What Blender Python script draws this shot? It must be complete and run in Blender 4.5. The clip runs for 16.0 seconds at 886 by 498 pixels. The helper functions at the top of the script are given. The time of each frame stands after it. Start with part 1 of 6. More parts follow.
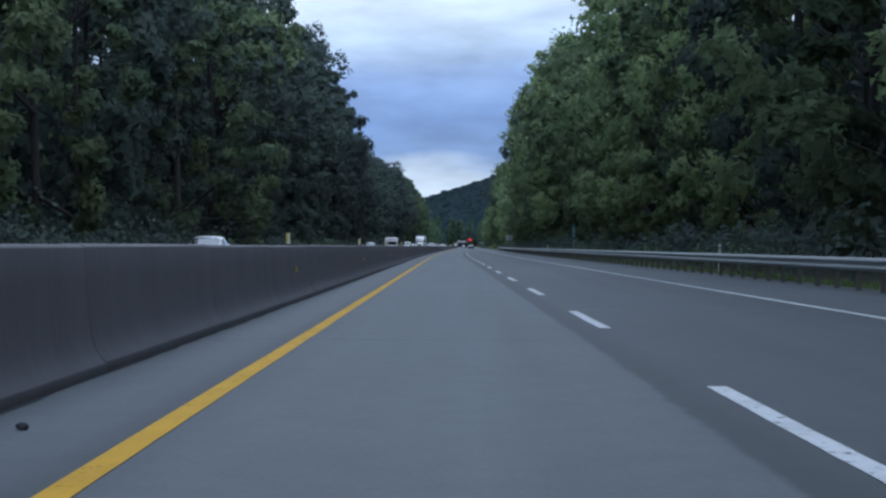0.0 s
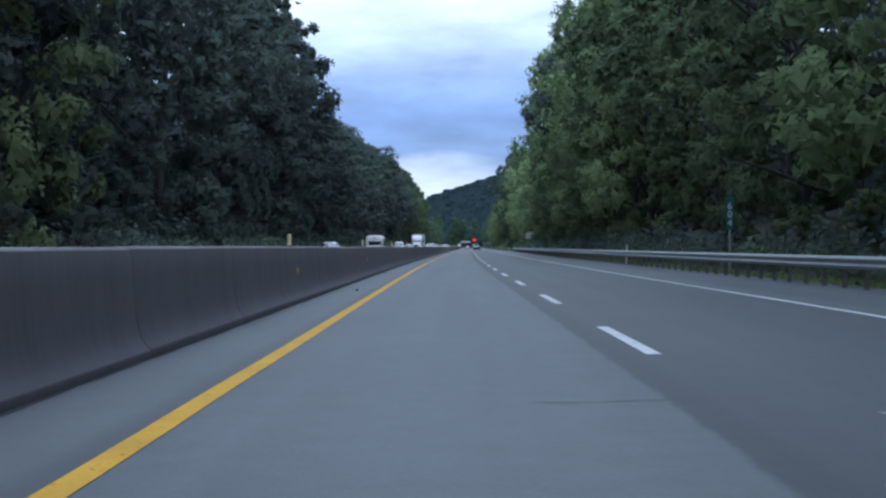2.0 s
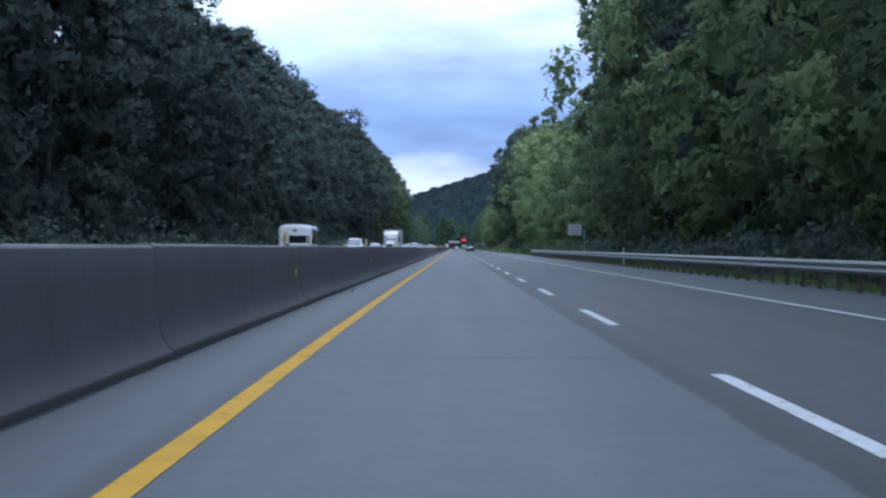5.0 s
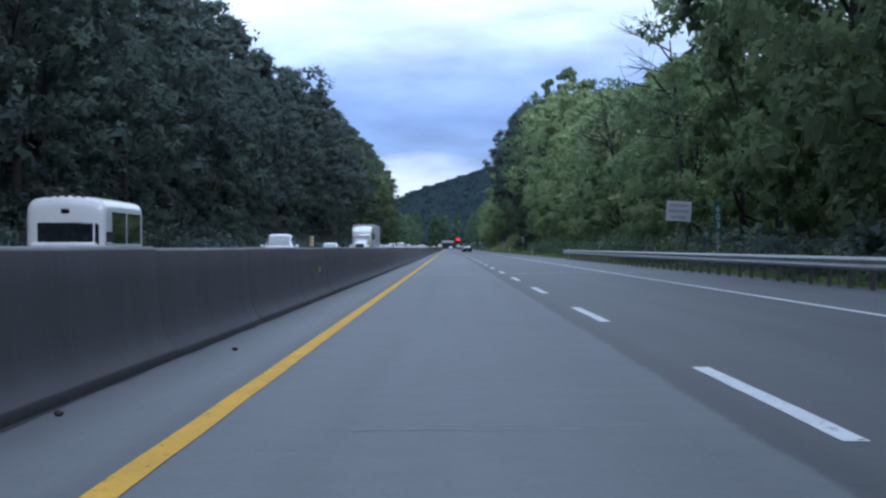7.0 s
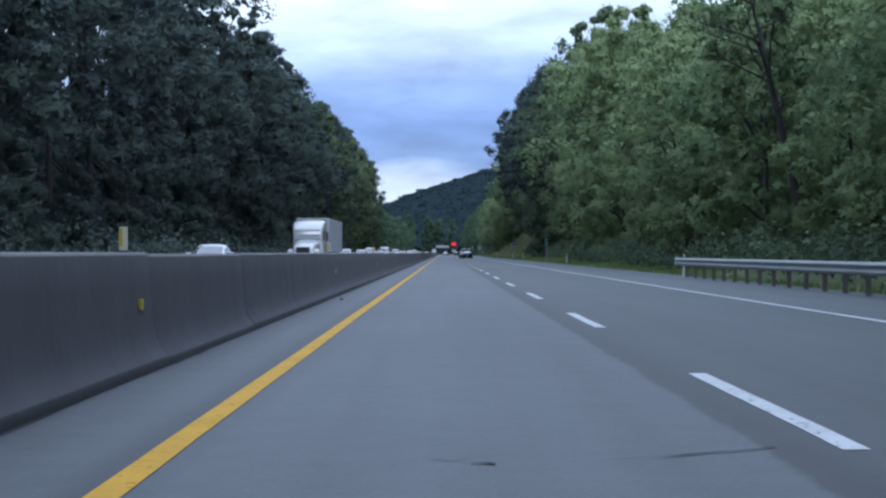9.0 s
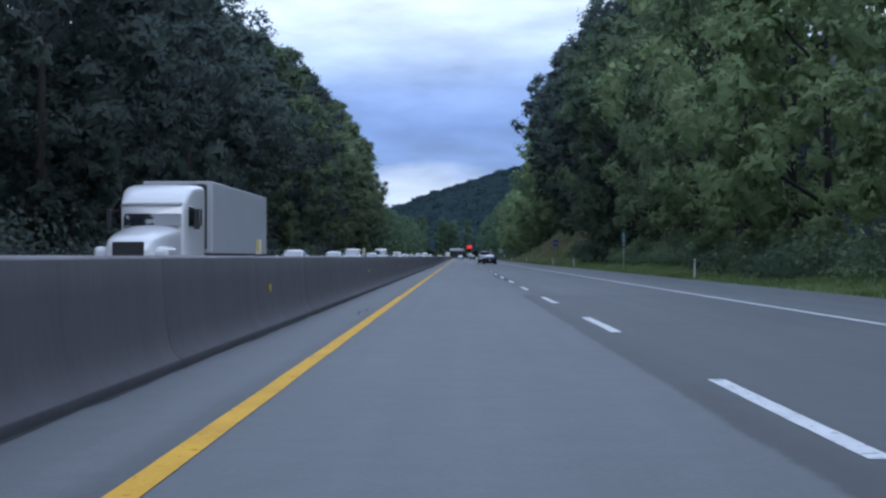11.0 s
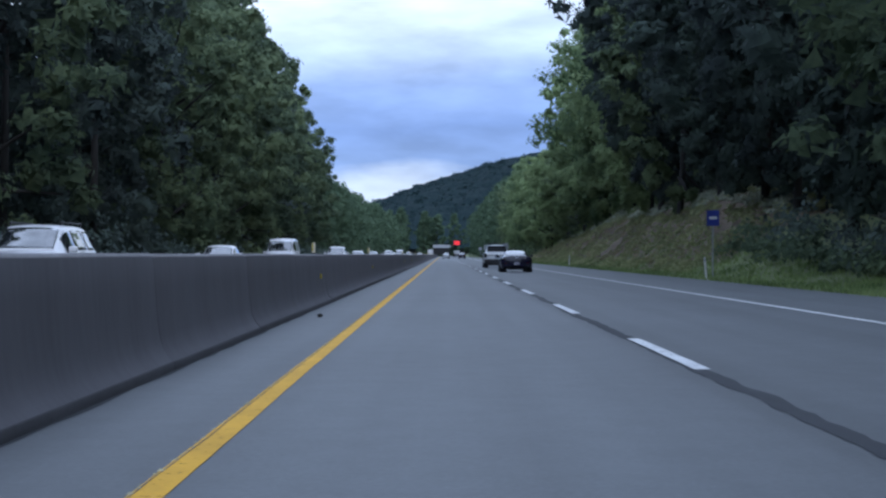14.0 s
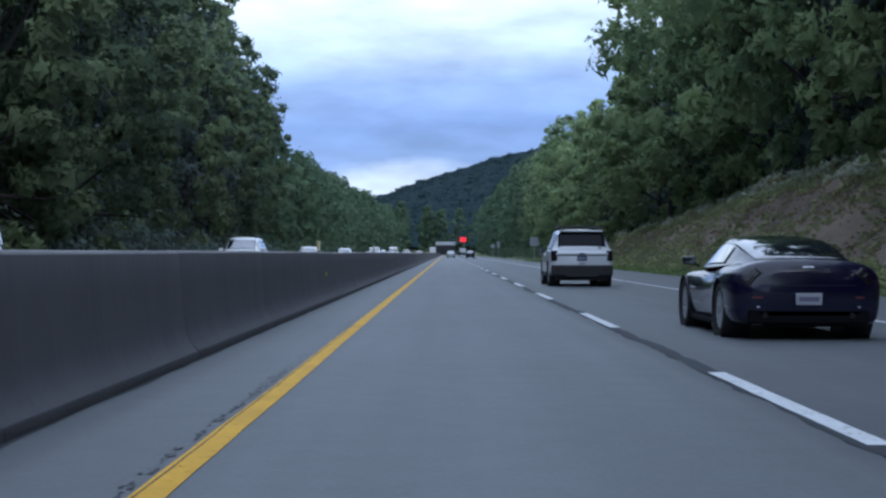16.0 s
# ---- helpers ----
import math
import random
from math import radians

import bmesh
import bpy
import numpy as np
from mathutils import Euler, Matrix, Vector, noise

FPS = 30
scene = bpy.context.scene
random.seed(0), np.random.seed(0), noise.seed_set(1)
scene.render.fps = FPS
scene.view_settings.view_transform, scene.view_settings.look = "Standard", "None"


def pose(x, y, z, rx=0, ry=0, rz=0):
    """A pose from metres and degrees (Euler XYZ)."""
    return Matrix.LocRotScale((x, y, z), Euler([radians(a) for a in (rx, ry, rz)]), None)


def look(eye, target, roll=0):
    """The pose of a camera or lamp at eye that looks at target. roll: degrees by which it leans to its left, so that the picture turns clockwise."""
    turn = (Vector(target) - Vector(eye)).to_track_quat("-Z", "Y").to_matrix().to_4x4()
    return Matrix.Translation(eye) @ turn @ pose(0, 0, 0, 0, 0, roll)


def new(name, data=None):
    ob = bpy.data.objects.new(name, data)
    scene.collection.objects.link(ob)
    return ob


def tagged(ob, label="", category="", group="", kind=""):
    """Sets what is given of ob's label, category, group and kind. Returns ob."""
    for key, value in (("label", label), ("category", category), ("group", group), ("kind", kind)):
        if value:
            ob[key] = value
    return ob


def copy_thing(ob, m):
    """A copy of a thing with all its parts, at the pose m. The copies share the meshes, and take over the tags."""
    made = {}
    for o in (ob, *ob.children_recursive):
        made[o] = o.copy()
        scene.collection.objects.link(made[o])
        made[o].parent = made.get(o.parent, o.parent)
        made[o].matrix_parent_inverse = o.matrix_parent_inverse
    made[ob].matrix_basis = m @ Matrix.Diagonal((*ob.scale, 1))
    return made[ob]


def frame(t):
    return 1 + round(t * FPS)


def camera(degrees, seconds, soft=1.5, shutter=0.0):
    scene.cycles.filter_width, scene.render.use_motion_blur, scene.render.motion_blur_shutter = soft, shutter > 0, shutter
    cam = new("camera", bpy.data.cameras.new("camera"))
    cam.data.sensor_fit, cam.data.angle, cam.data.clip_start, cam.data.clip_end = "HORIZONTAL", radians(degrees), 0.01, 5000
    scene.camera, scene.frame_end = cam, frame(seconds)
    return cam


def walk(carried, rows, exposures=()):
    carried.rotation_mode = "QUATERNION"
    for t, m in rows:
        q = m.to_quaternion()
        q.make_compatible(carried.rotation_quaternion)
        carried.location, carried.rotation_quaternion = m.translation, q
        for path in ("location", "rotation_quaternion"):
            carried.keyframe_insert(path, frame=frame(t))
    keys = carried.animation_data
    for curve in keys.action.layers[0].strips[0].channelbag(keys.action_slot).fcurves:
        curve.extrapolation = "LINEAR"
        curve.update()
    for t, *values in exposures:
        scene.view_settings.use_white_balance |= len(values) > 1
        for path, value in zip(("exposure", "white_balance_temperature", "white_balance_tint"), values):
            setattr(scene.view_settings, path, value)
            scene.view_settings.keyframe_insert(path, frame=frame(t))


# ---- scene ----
# stops of exposure along the way, and the camera's cool white balance
EXPOSURES = ((0, -0.1, 5650, 8), (0.5, 0.08, 5650, 8.3), (2, 0.22, 5650, 9), (3.5, 0.34, 5630, 10), (7, 0.3, 5600, 10.5), (9, 0.18, 5590, 11), (11.5, 0.02, 5560, 12.5), (14.5, 0.16, 5560, 12.5), (16, 0.2, 5600, 10))
SKY_STRENGTH = 1.0
# colour of the sky by height (sine of elevation): bright slot at the skyline, blue-grey layer, white cloud above
SKY_STOPS = (
    (0.0, (0.62, 0.70, 0.80, 1)),
    (0.045, (0.78, 0.86, 0.98, 1)),
    (0.058, (0.30, 0.43, 0.74, 1)),
    (0.085, (0.26, 0.38, 0.70, 1)),
    (0.115, (0.40, 0.53, 0.84, 1)),
    (0.145, (0.68, 0.80, 1.0, 1)),
    (0.185, (1.0, 1.08, 1.15, 1)),
    (0.35, (0.95, 1.08, 1.28, 1)),
    (1.0, (1.25, 1.42, 1.70, 1)),
)
ROWS = (
    # seconds, x, y, pitch, yaw, lean
    (0, 3.468, -10.58, -0.122, 0.906, 0.105),
    (0.5, 3.281, 6.15, -0.328, 0.867, -0.042),
    (1, 3.062, 22.75, -0.095, 0.772, -0.202),
    (1.5, 2.907, 38.99, -0.611, 0.895, 0.119),
    (2, 2.731, 54.77, -0.095, 1.021, -0.158),
    (2.5, 2.488, 69.90, -0.206, 1.136, 0.304),
    (3, 2.236, 85.72, -0.111, 1.166, 0.062),
    (3.5, 1.930, 101.02, -0.063, 0.924, -0.084),
    (4, 1.710, 116.21, -0.134, 0.799, 0.196),
    (6.5, 1.423, 192.10, 0.043, 0.095, 0.293),
    (7, 1.455, 207.17, -0.066, 0.232, -0.151),
    (7.5, 1.432, 222.45, 0.132, 0.121, 0.079),
    (8, 1.439, 237.90, 0.136, 0.175, 0.263),
    (8.5, 1.426, 252.82, 0.051, -0.023, -0.068),
    (9, 1.461, 268.26, 0.152, 0.025, -0.224),
    (11.5, 1.442, 346.44, 0.297, 0.656, 0.045),
    (12, 1.310, 364.91, 0.283, 0.345, 0.331),
    (12.5, 1.286, 383.29, 0.301, 0.035, 0.203),
    (13, 1.315, 399.70, 0.150, 0.090, 0.549),
    (13.5, 1.357, 416.52, 0.217, 0.166, 0.338),
    (14, 1.272, 433.53, 0.219, -0.014, 0.018),
    (14.5, 1.304, 450.21, 0.190, 0.037, -0.002),
    (15, 1.259, 466.55, 0.118, -0.034, 0.100),
    (15.5, 1.242, 483.11, -0.044, -0.100, -0.075),
    (16, 1.259, 499.61, 0.154, 0.142, 0.179),
)
EYE_Z = 1.032
cam = camera(34.3, 16.0, soft=2.45)
walk(cam, [(t, pose(x, y, EYE_Z, 90 + p, -r, w)) for t, x, y, p, w, r in ROWS], exposures=EXPOSURES)

# ---- world: broken cloud over a blue evening sky ----
world = bpy.data.worlds.new("sky")
scene.world = world
world.use_nodes = True


def build_sky(w):
    nt = w.node_tree
    nt.nodes.clear()
    N, L = nt.nodes.new, nt.links.new
    out, bg = N("ShaderNodeOutputWorld"), N("ShaderNodeBackground")
    sky = N("ShaderNodeTexSky")
    sky.sky_type, sky.sun_disc = "NISHITA", False
    sky.sun_elevation, sky.sun_rotation = radians(28), radians(150)
    tc, mp = N("ShaderNodeTexCoord"), N("ShaderNodeMapping")
    mp.inputs["Scale"].default_value = (3.2, 3.2, 11.0)
    mp.inputs["Location"].default_value = (1.7, 0.3, 0.55)
    n1, n2 = N("ShaderNodeTexNoise"), N("ShaderNodeTexNoise")
    n1.inputs["Scale"].default_value, n1.inputs["Detail"].default_value = 1.3, 6.0
    n1.inputs["Roughness"].default_value, n1.inputs["Distortion"].default_value = 0.5, 0.25
    n2.inputs["Scale"].default_value, n2.inputs["Detail"].default_value = 4.2, 5.0
    L(tc.outputs["Generated"], mp.inputs["Vector"])
    L(mp.outputs[0], n1.inputs["Vector"])
    L(mp.outputs[0], n2.inputs["Vector"])
    sep = N("ShaderNodeSeparateXYZ")
    L(tc.outputs["Generated"], sep.inputs[0])
    # layers of cloud by height above the horizon
    ramp = N("ShaderNodeValToRGB")
    el = ramp.color_ramp.elements
    el[0].position, el[0].color = 0.0, SKY_STOPS[0][1]
    el[1].position, el[1].color = 1.0, SKY_STOPS[-1][1]
    for pos, c in SKY_STOPS[1:-1]:
        e = el.new(pos)
        e.color = c
    add = N("ShaderNodeMath")
    add.operation = "MULTIPLY_ADD"
    add.inputs[1].default_value = 0.075
    sub = N("ShaderNodeMath")
    sub.operation = "SUBTRACT"
    sub.inputs[1].default_value = 0.0375
    L(n1.outputs["Fac"], add.inputs[0])
    L(sep.outputs["Z"], add.inputs[2])
    L(add.outputs[0], sub.inputs[0])
    L(sub.outputs[0], ramp.inputs["Fac"])
    fine = N("ShaderNodeMapRange")
    fine.inputs["From Min"].default_value, fine.inputs["From Max"].default_value = 0.3, 0.7
    fine.inputs["To Min"].default_value, fine.inputs["To Max"].default_value = 0.78, 1.2
    L(n2.outputs["Fac"], fine.inputs["Value"])
    mul = N("ShaderNodeMix")
    mul.data_type, mul.blend_type = "RGBA", "MULTIPLY"
    mul.inputs["Factor"].default_value = 1.0
    L(ramp.outputs["Color"], mul.inputs["A"])
    L(fine.outputs[0], mul.inputs["B"])
    mix = N("ShaderNodeMix")
    mix.data_type = "RGBA"
    mix.inputs["Factor"].default_value = 0.88
    scl = N("ShaderNodeMix")
    scl.data_type, scl.blend_type = "RGBA", "MULTIPLY"
    scl.inputs["Factor"].default_value = 1.0
    scl.inputs["B"].default_value = (0.08, 0.08, 0.08, 1)
    L(sky.outputs[0], scl.inputs["A"])
    L(scl.outputs["Result"], mix.inputs["A"])
    L(mul.outputs["Result"], mix.inputs["B"])
    L(mix.outputs["Result"], bg.inputs["Color"])
    bg.inputs["Strength"].default_value = SKY_STRENGTH
    L(bg.outputs[0], out.inputs["Surface"])


build_sky(world)
sun_data = bpy.data.lights.new("sun", "SUN")
sun_data.energy, sun_data.angle, sun_data.color = 0.5, radians(20), (1.0, 0.95, 0.88)
sun = new("sun", sun_data)
sun.matrix_world = look((60, -80, 90), (0, 60, 0))
# ---- materials ----
def nodes_of(name):
    m = bpy.data.materials.new(name)
    m.use_nodes = True
    nt = m.node_tree
    return m, nt, nt.nodes["Principled BSDF"]


def surface(name, color, rough=0.7, metal=0.0, vary=0.15, scale=3.0, grain=40.0, bump=0.0, coat=0.0, spec=0.5, stretch=(1, 1, 1), per_object=0.0, island=0.0):
    """A painted, cast or woven surface: two scales of variation in colour and roughness, and a fine relief."""
    m, nt, bsdf = nodes_of(name)
    N, L = nt.nodes.new, nt.links.new
    tc, mp = N("ShaderNodeTexCoord"), N("ShaderNodeMapping")
    mp.inputs["Scale"].default_value = stretch
    L(tc.outputs["Object"], mp.inputs["Vector"])
    big, small = N("ShaderNodeTexNoise"), N("ShaderNodeTexNoise")
    big.inputs["Scale"].default_value, big.inputs["Detail"].default_value = scale, 5.0
    small.inputs["Scale"].default_value, small.inputs["Detail"].default_value = grain, 3.0
    L(mp.outputs[0], big.inputs["Vector"])
    L(mp.outputs[0], small.inputs["Vector"])
    add = N("ShaderNodeMath")
    add.operation = "MULTIPLY_ADD"
    add.inputs[1].default_value = 0.5
    L(small.outputs["Fac"], add.inputs[0])
    L(big.outputs["Fac"], add.inputs[2])
    last = add.outputs[0]
    if per_object or island:
        src = N("ShaderNodeObjectInfo").outputs["Random"] if per_object else N("ShaderNodeNewGeometry").outputs["Random Per Island"]
        more = N("ShaderNodeMath")
        more.operation = "MULTIPLY_ADD"
        more.inputs[1].default_value = per_object or island
        off = N("ShaderNodeMath")
        off.operation = "SUBTRACT"
        off.inputs[1].default_value = (per_object or island) / 2
        L(src, more.inputs[0])
        L(last, more.inputs[2])
        L(more.outputs[0], off.inputs[0])
        last = off.outputs[0]
    rng = N("ShaderNodeMapRange")
    rng.inputs["From Min"].default_value, rng.inputs["From Max"].default_value = 0.35, 1.15
    rng.inputs["To Min"].default_value, rng.inputs["To Max"].default_value = 1 - vary, 1 + vary
    L(last, rng.inputs["Value"])
    mix = N("ShaderNodeMix")
    mix.data_type, mix.blend_type = "RGBA", "MULTIPLY"
    mix.inputs["Factor"].default_value = 1.0
    mix.inputs["A"].default_value = (*color, 1)
    L(rng.outputs[0], mix.inputs["B"])
    L(mix.outputs["Result"], bsdf.inputs["Base Color"])
    bsdf.inputs["Roughness"].default_value, bsdf.inputs["Metallic"].default_value = rough, metal
    bsdf.inputs["Coat Weight"].default_value = coat
    bsdf.inputs["Coat Roughness"].default_value = 0.04
    bsdf.inputs["Specular IOR Level"].default_value = spec
    if bump:
        b = N("ShaderNodeBump")
        b.inputs["Strength"].default_value, b.inputs["Distance"].default_value = bump, 0.02
        L(last, b.inputs["Height"])
        L(b.outputs[0], bsdf.inputs["Normal"])
    return m


def foliage(name, dark, light, through_light=0.36):
    """Leaves: each clump its own green, some light coming through."""
    m, nt, bsdf = nodes_of(name)
    N, L = nt.nodes.new, nt.links.new
    geo, obj = N("ShaderNodeNewGeometry"), N("ShaderNodeObjectInfo")
    tc, big = N("ShaderNodeTexCoord"), N("ShaderNodeTexNoise")
    big.inputs["Scale"].default_value = 0.35
    L(tc.outputs["Object"], big.inputs["Vector"])
    s1, s2 = N("ShaderNodeMath"), N("ShaderNodeMath")
    s1.operation = s2.operation = "MULTIPLY_ADD"
    s1.inputs[1].default_value, s2.inputs[1].default_value = 0.10, 0.45
    L(geo.outputs["Random Per Island"], s1.inputs[0])
    L(obj.outputs["Random"], s2.inputs[0])
    s3 = N("ShaderNodeMath")
    s3.operation = "SUBTRACT"
    s3.inputs[1].default_value = 0.93
    gain = N("ShaderNodeMath")
    gain.operation = "MULTIPLY"
    gain.inputs[1].default_value = 1.6
    L(big.outputs["Fac"], gain.inputs[0])
    # fine mottling of single leaves over the broad patches
    fine, mottle = N("ShaderNodeTexNoise"), N("ShaderNodeMath")
    fine.inputs["Scale"].default_value, fine.inputs["Detail"].default_value = 4.5, 4.0
    L(tc.outputs["Object"], fine.inputs["Vector"])
    mottle.operation = "MULTIPLY_ADD"
    mottle.inputs[1].default_value = 0.7
    L(fine.outputs["Fac"], mottle.inputs[0])
    L(gain.outputs[0], mottle.inputs[2])
    L(mottle.outputs[0], s1.inputs[2])
    L(s1.outputs[0], s2.inputs[2])
    L(s2.outputs[0], s3.inputs[0])
    ramp = N("ShaderNodeValToRGB")
    ramp.color_ramp.elements[0].position, ramp.color_ramp.elements[0].color = 0.15, (*dark, 1)
    ramp.color_ramp.elements[1].position, ramp.color_ramp.elements[1].color = 0.85, (*light, 1)
    L(s3.outputs[0], ramp.inputs["Fac"])
    bsdf.inputs["Roughness"].default_value = 0.8
    bsdf.inputs["Specular IOR Level"].default_value = 0.08
    L(ramp.outputs["Color"], bsdf.inputs["Base Color"])
    tr, mx = N("ShaderNodeBsdfTranslucent"), N("ShaderNodeMixShader")
    L(ramp.outputs["Color"], tr.inputs["Color"])
    mx.inputs["Fac"].default_value = through_light
    L(bsdf.outputs[0], mx.inputs[1])
    L(tr.outputs[0], mx.inputs[2])
    L(mx.outputs[0], nt.nodes["Material Output"].inputs["Surface"])
    return m


def pavement_material(name, stripes, base, later=None, change=368.0):
    """Asphalt laid in lanes: the mesh carries its distance from the median line as an attribute; each paving strip has its own tone, with a wavering joint."""
    m, nt, bsdf = nodes_of(name)
    N, L = nt.nodes.new, nt.links.new
    at, tc = N("ShaderNodeAttribute"), N("ShaderNodeTexCoord")
    at.attribute_name = "across"
    wob = N("ShaderNodeTexNoise")
    wob.inputs["Scale"].default_value, wob.inputs["Detail"].default_value = 0.55, 4.0
    L(tc.outputs["Object"], wob.inputs["Vector"])
    shift = N("ShaderNodeMath")
    shift.operation = "MULTIPLY_ADD"
    shift.inputs[1].default_value = 0.14
    # the joint's edge is ragged: a slow wander and small bites
    bite, fine = N("ShaderNodeTexNoise"), N("ShaderNodeMath")
    bite.inputs["Scale"].default_value, bite.inputs["Detail"].default_value = 4.5, 5.0
    fine.operation = "MULTIPLY_ADD"
    fine.inputs[1].default_value = 0.09
    L(tc.outputs["Object"], bite.inputs["Vector"])
    L(bite.outputs["Fac"], fine.inputs[0])
    L(at.outputs["Fac"], fine.inputs[2])
    L(wob.outputs["Fac"], shift.inputs[0])
    L(fine.outputs[0], shift.inputs[2])
    rng = N("ShaderNodeMapRange")
    lo, hi = stripes[0][0], stripes[-1][0]
    rng.inputs["From Min"].default_value, rng.inputs["From Max"].default_value = lo + 0.115, hi + 0.115
    L(shift.outputs[0], rng.inputs["Value"])
    ramp = N("ShaderNodeValToRGB")
    el = ramp.color_ramp.elements
    el[0].position, el[0].color = 0, (*[c * stripes[0][1] for c in base], 1)
    el[1].position, el[1].color = 1, (*[c * stripes[-1][1] for c in base], 1)
    for u, k in stripes[1:-1]:
        e = el.new((u - lo) / (hi - lo))
        e.color = (*[c * k for c in base], 1)
    L(rng.outputs[0], ramp.inputs["Fac"])
    tone = ramp.outputs["Color"]
    if later:
        # past this place the lanes were laid with another joint
        ramp2 = N("ShaderNodeValToRGB")
        el = ramp2.color_ramp.elements
        el[0].position, el[0].color = 0, (*[c * later[0][1] for c in base], 1)
        el[1].position, el[1].color = 1, (*[c * later[-1][1] for c in base], 1)
        for u, k in later[1:-1]:
            e = el.new((u - lo) / (hi - lo))
            e.color = (*[c * k for c in base], 1)
        L(rng.outputs[0], ramp2.inputs["Fac"])
        where, step = N("ShaderNodeSeparateXYZ"), N("ShaderNodeMapRange")
        L(tc.outputs["Object"], where.inputs[0])
        step.inputs["From Min"].default_value, step.inputs["From Max"].default_value = change, change + 1.0
        L(where.outputs["Y"], step.inputs["Value"])
        swap = N("ShaderNodeMix")
        swap.data_type = "RGBA"
        L(step.outputs[0], swap.inputs["Factor"])
        L(ramp.outputs["Color"], swap.inputs["A"])
        L(ramp2.outputs["Color"], swap.inputs["B"])
        tone = swap.outputs["Result"]
    # long wear streaks along the lanes, and the stones
    mp = N("ShaderNodeMapping")
    mp.inputs["Scale"].default_value = (1.6, 0.03, 1)
    L(tc.outputs["Object"], mp.inputs["Vector"])
    streak, stone, patch = N("ShaderNodeTexNoise"), N("ShaderNodeTexNoise"), N("ShaderNodeTexNoise")
    streak.inputs["Scale"].default_value, streak.inputs["Detail"].default_value = 1.0, 5.0
    stone.inputs["Scale"].default_value, stone.inputs["Detail"].default_value = 26.0, 4.0
    patch.inputs["Scale"].default_value, patch.inputs["Detail"].default_value = 0.22, 5.0
    L(mp.outputs[0], streak.inputs["Vector"])
    L(tc.outputs["Object"], stone.inputs["Vector"])
    L(tc.outputs["Object"], patch.inputs["Vector"])
    a, b = N("ShaderNodeMath"), N("ShaderNodeMath")
    a.operation = b.operation = "MULTIPLY_ADD"
    a.inputs[1].default_value, b.inputs[1].default_value = 1.0, 0.6
    L(stone.outputs["Fac"], a.inputs[0])
    L(streak.outputs["Fac"], a.inputs[2])
    L(patch.outputs["Fac"], b.inputs[0])
    L(a.outputs[0], b.inputs[2])
    v = N("ShaderNodeMapRange")
    v.inputs["From Min"].default_value, v.inputs["From Max"].default_value = 0.9, 1.7
    v.inputs["To Min"].default_value, v.inputs["To Max"].default_value = 0.78, 1.22
    L(b.outputs[0], v.inputs["Value"])
    mul = N("ShaderNodeMix")
    mul.data_type, mul.blend_type = "RGBA", "MULTIPLY"
    mul.inputs["Factor"].default_value = 1.0
    # oil spots and small stains
    spot, sr = N("ShaderNodeTexNoise"), N("ShaderNodeMapRange")
    spot.inputs["Scale"].default_value, spot.inputs["Detail"].default_value, spot.inputs["Roughness"].default_value = 2.6, 6.0, 0.7
    sr.inputs["From Min"].default_value, sr.inputs["From Max"].default_value = 0.36, 0.62
    sr.inputs["To Min"].default_value, sr.inputs["To Max"].default_value = 0.92, 1.05
    L(tc.outputs["Object"], spot.inputs["Vector"])
    L(spot.outputs["Fac"], sr.inputs["Value"])
    both = N("ShaderNodeMath")
    both.operation = "MULTIPLY"
    L(v.outputs[0], both.inputs[0])
    L(sr.outputs[0], both.inputs[1])
    L(tone, mul.inputs["A"])
    L(both.outputs[0], mul.inputs["B"])
    L(mul.outputs["Result"], bsdf.inputs["Base Color"])
    bsdf.inputs["Roughness"].default_value = 0.64
    bsdf.inputs["Specular IOR Level"].default_value = 0.5
    bp = N("ShaderNodeBump")
    bp.inputs["Strength"].default_value, bp.inputs["Distance"].default_value = 0.25, 0.008
    L(stone.outputs["Fac"], bp.inputs["Height"])
    L(bp.outputs[0], bsdf.inputs["Normal"])
    return m


def glass_dark(name, tint=(0.012, 0.014, 0.018), rough=0.03):
    m, nt, bsdf = nodes_of(name)
    bsdf.inputs["Base Color"].default_value = (*tint, 1)
    bsdf.inputs["Roughness"].default_value = rough
    bsdf.inputs["Specular IOR Level"].default_value = 0.8
    bsdf.inputs["Coat Weight"].default_value = 1.0
    bsdf.inputs["Coat Roughness"].default_value = 0.02
    bsdf.inputs["Coat IOR"].default_value = 2.1
    return m


def lit(name, color, strength):
    """A display that gives off its own light."""
    m, nt, bsdf = nodes_of(name)
    bsdf.inputs["Base Color"].default_value = (0.02, 0.02, 0.02, 1)
    bsdf.inputs["Emission Color"].default_value = (*color, 1)
    bsdf.inputs["Emission Strength"].default_value = strength
    return m


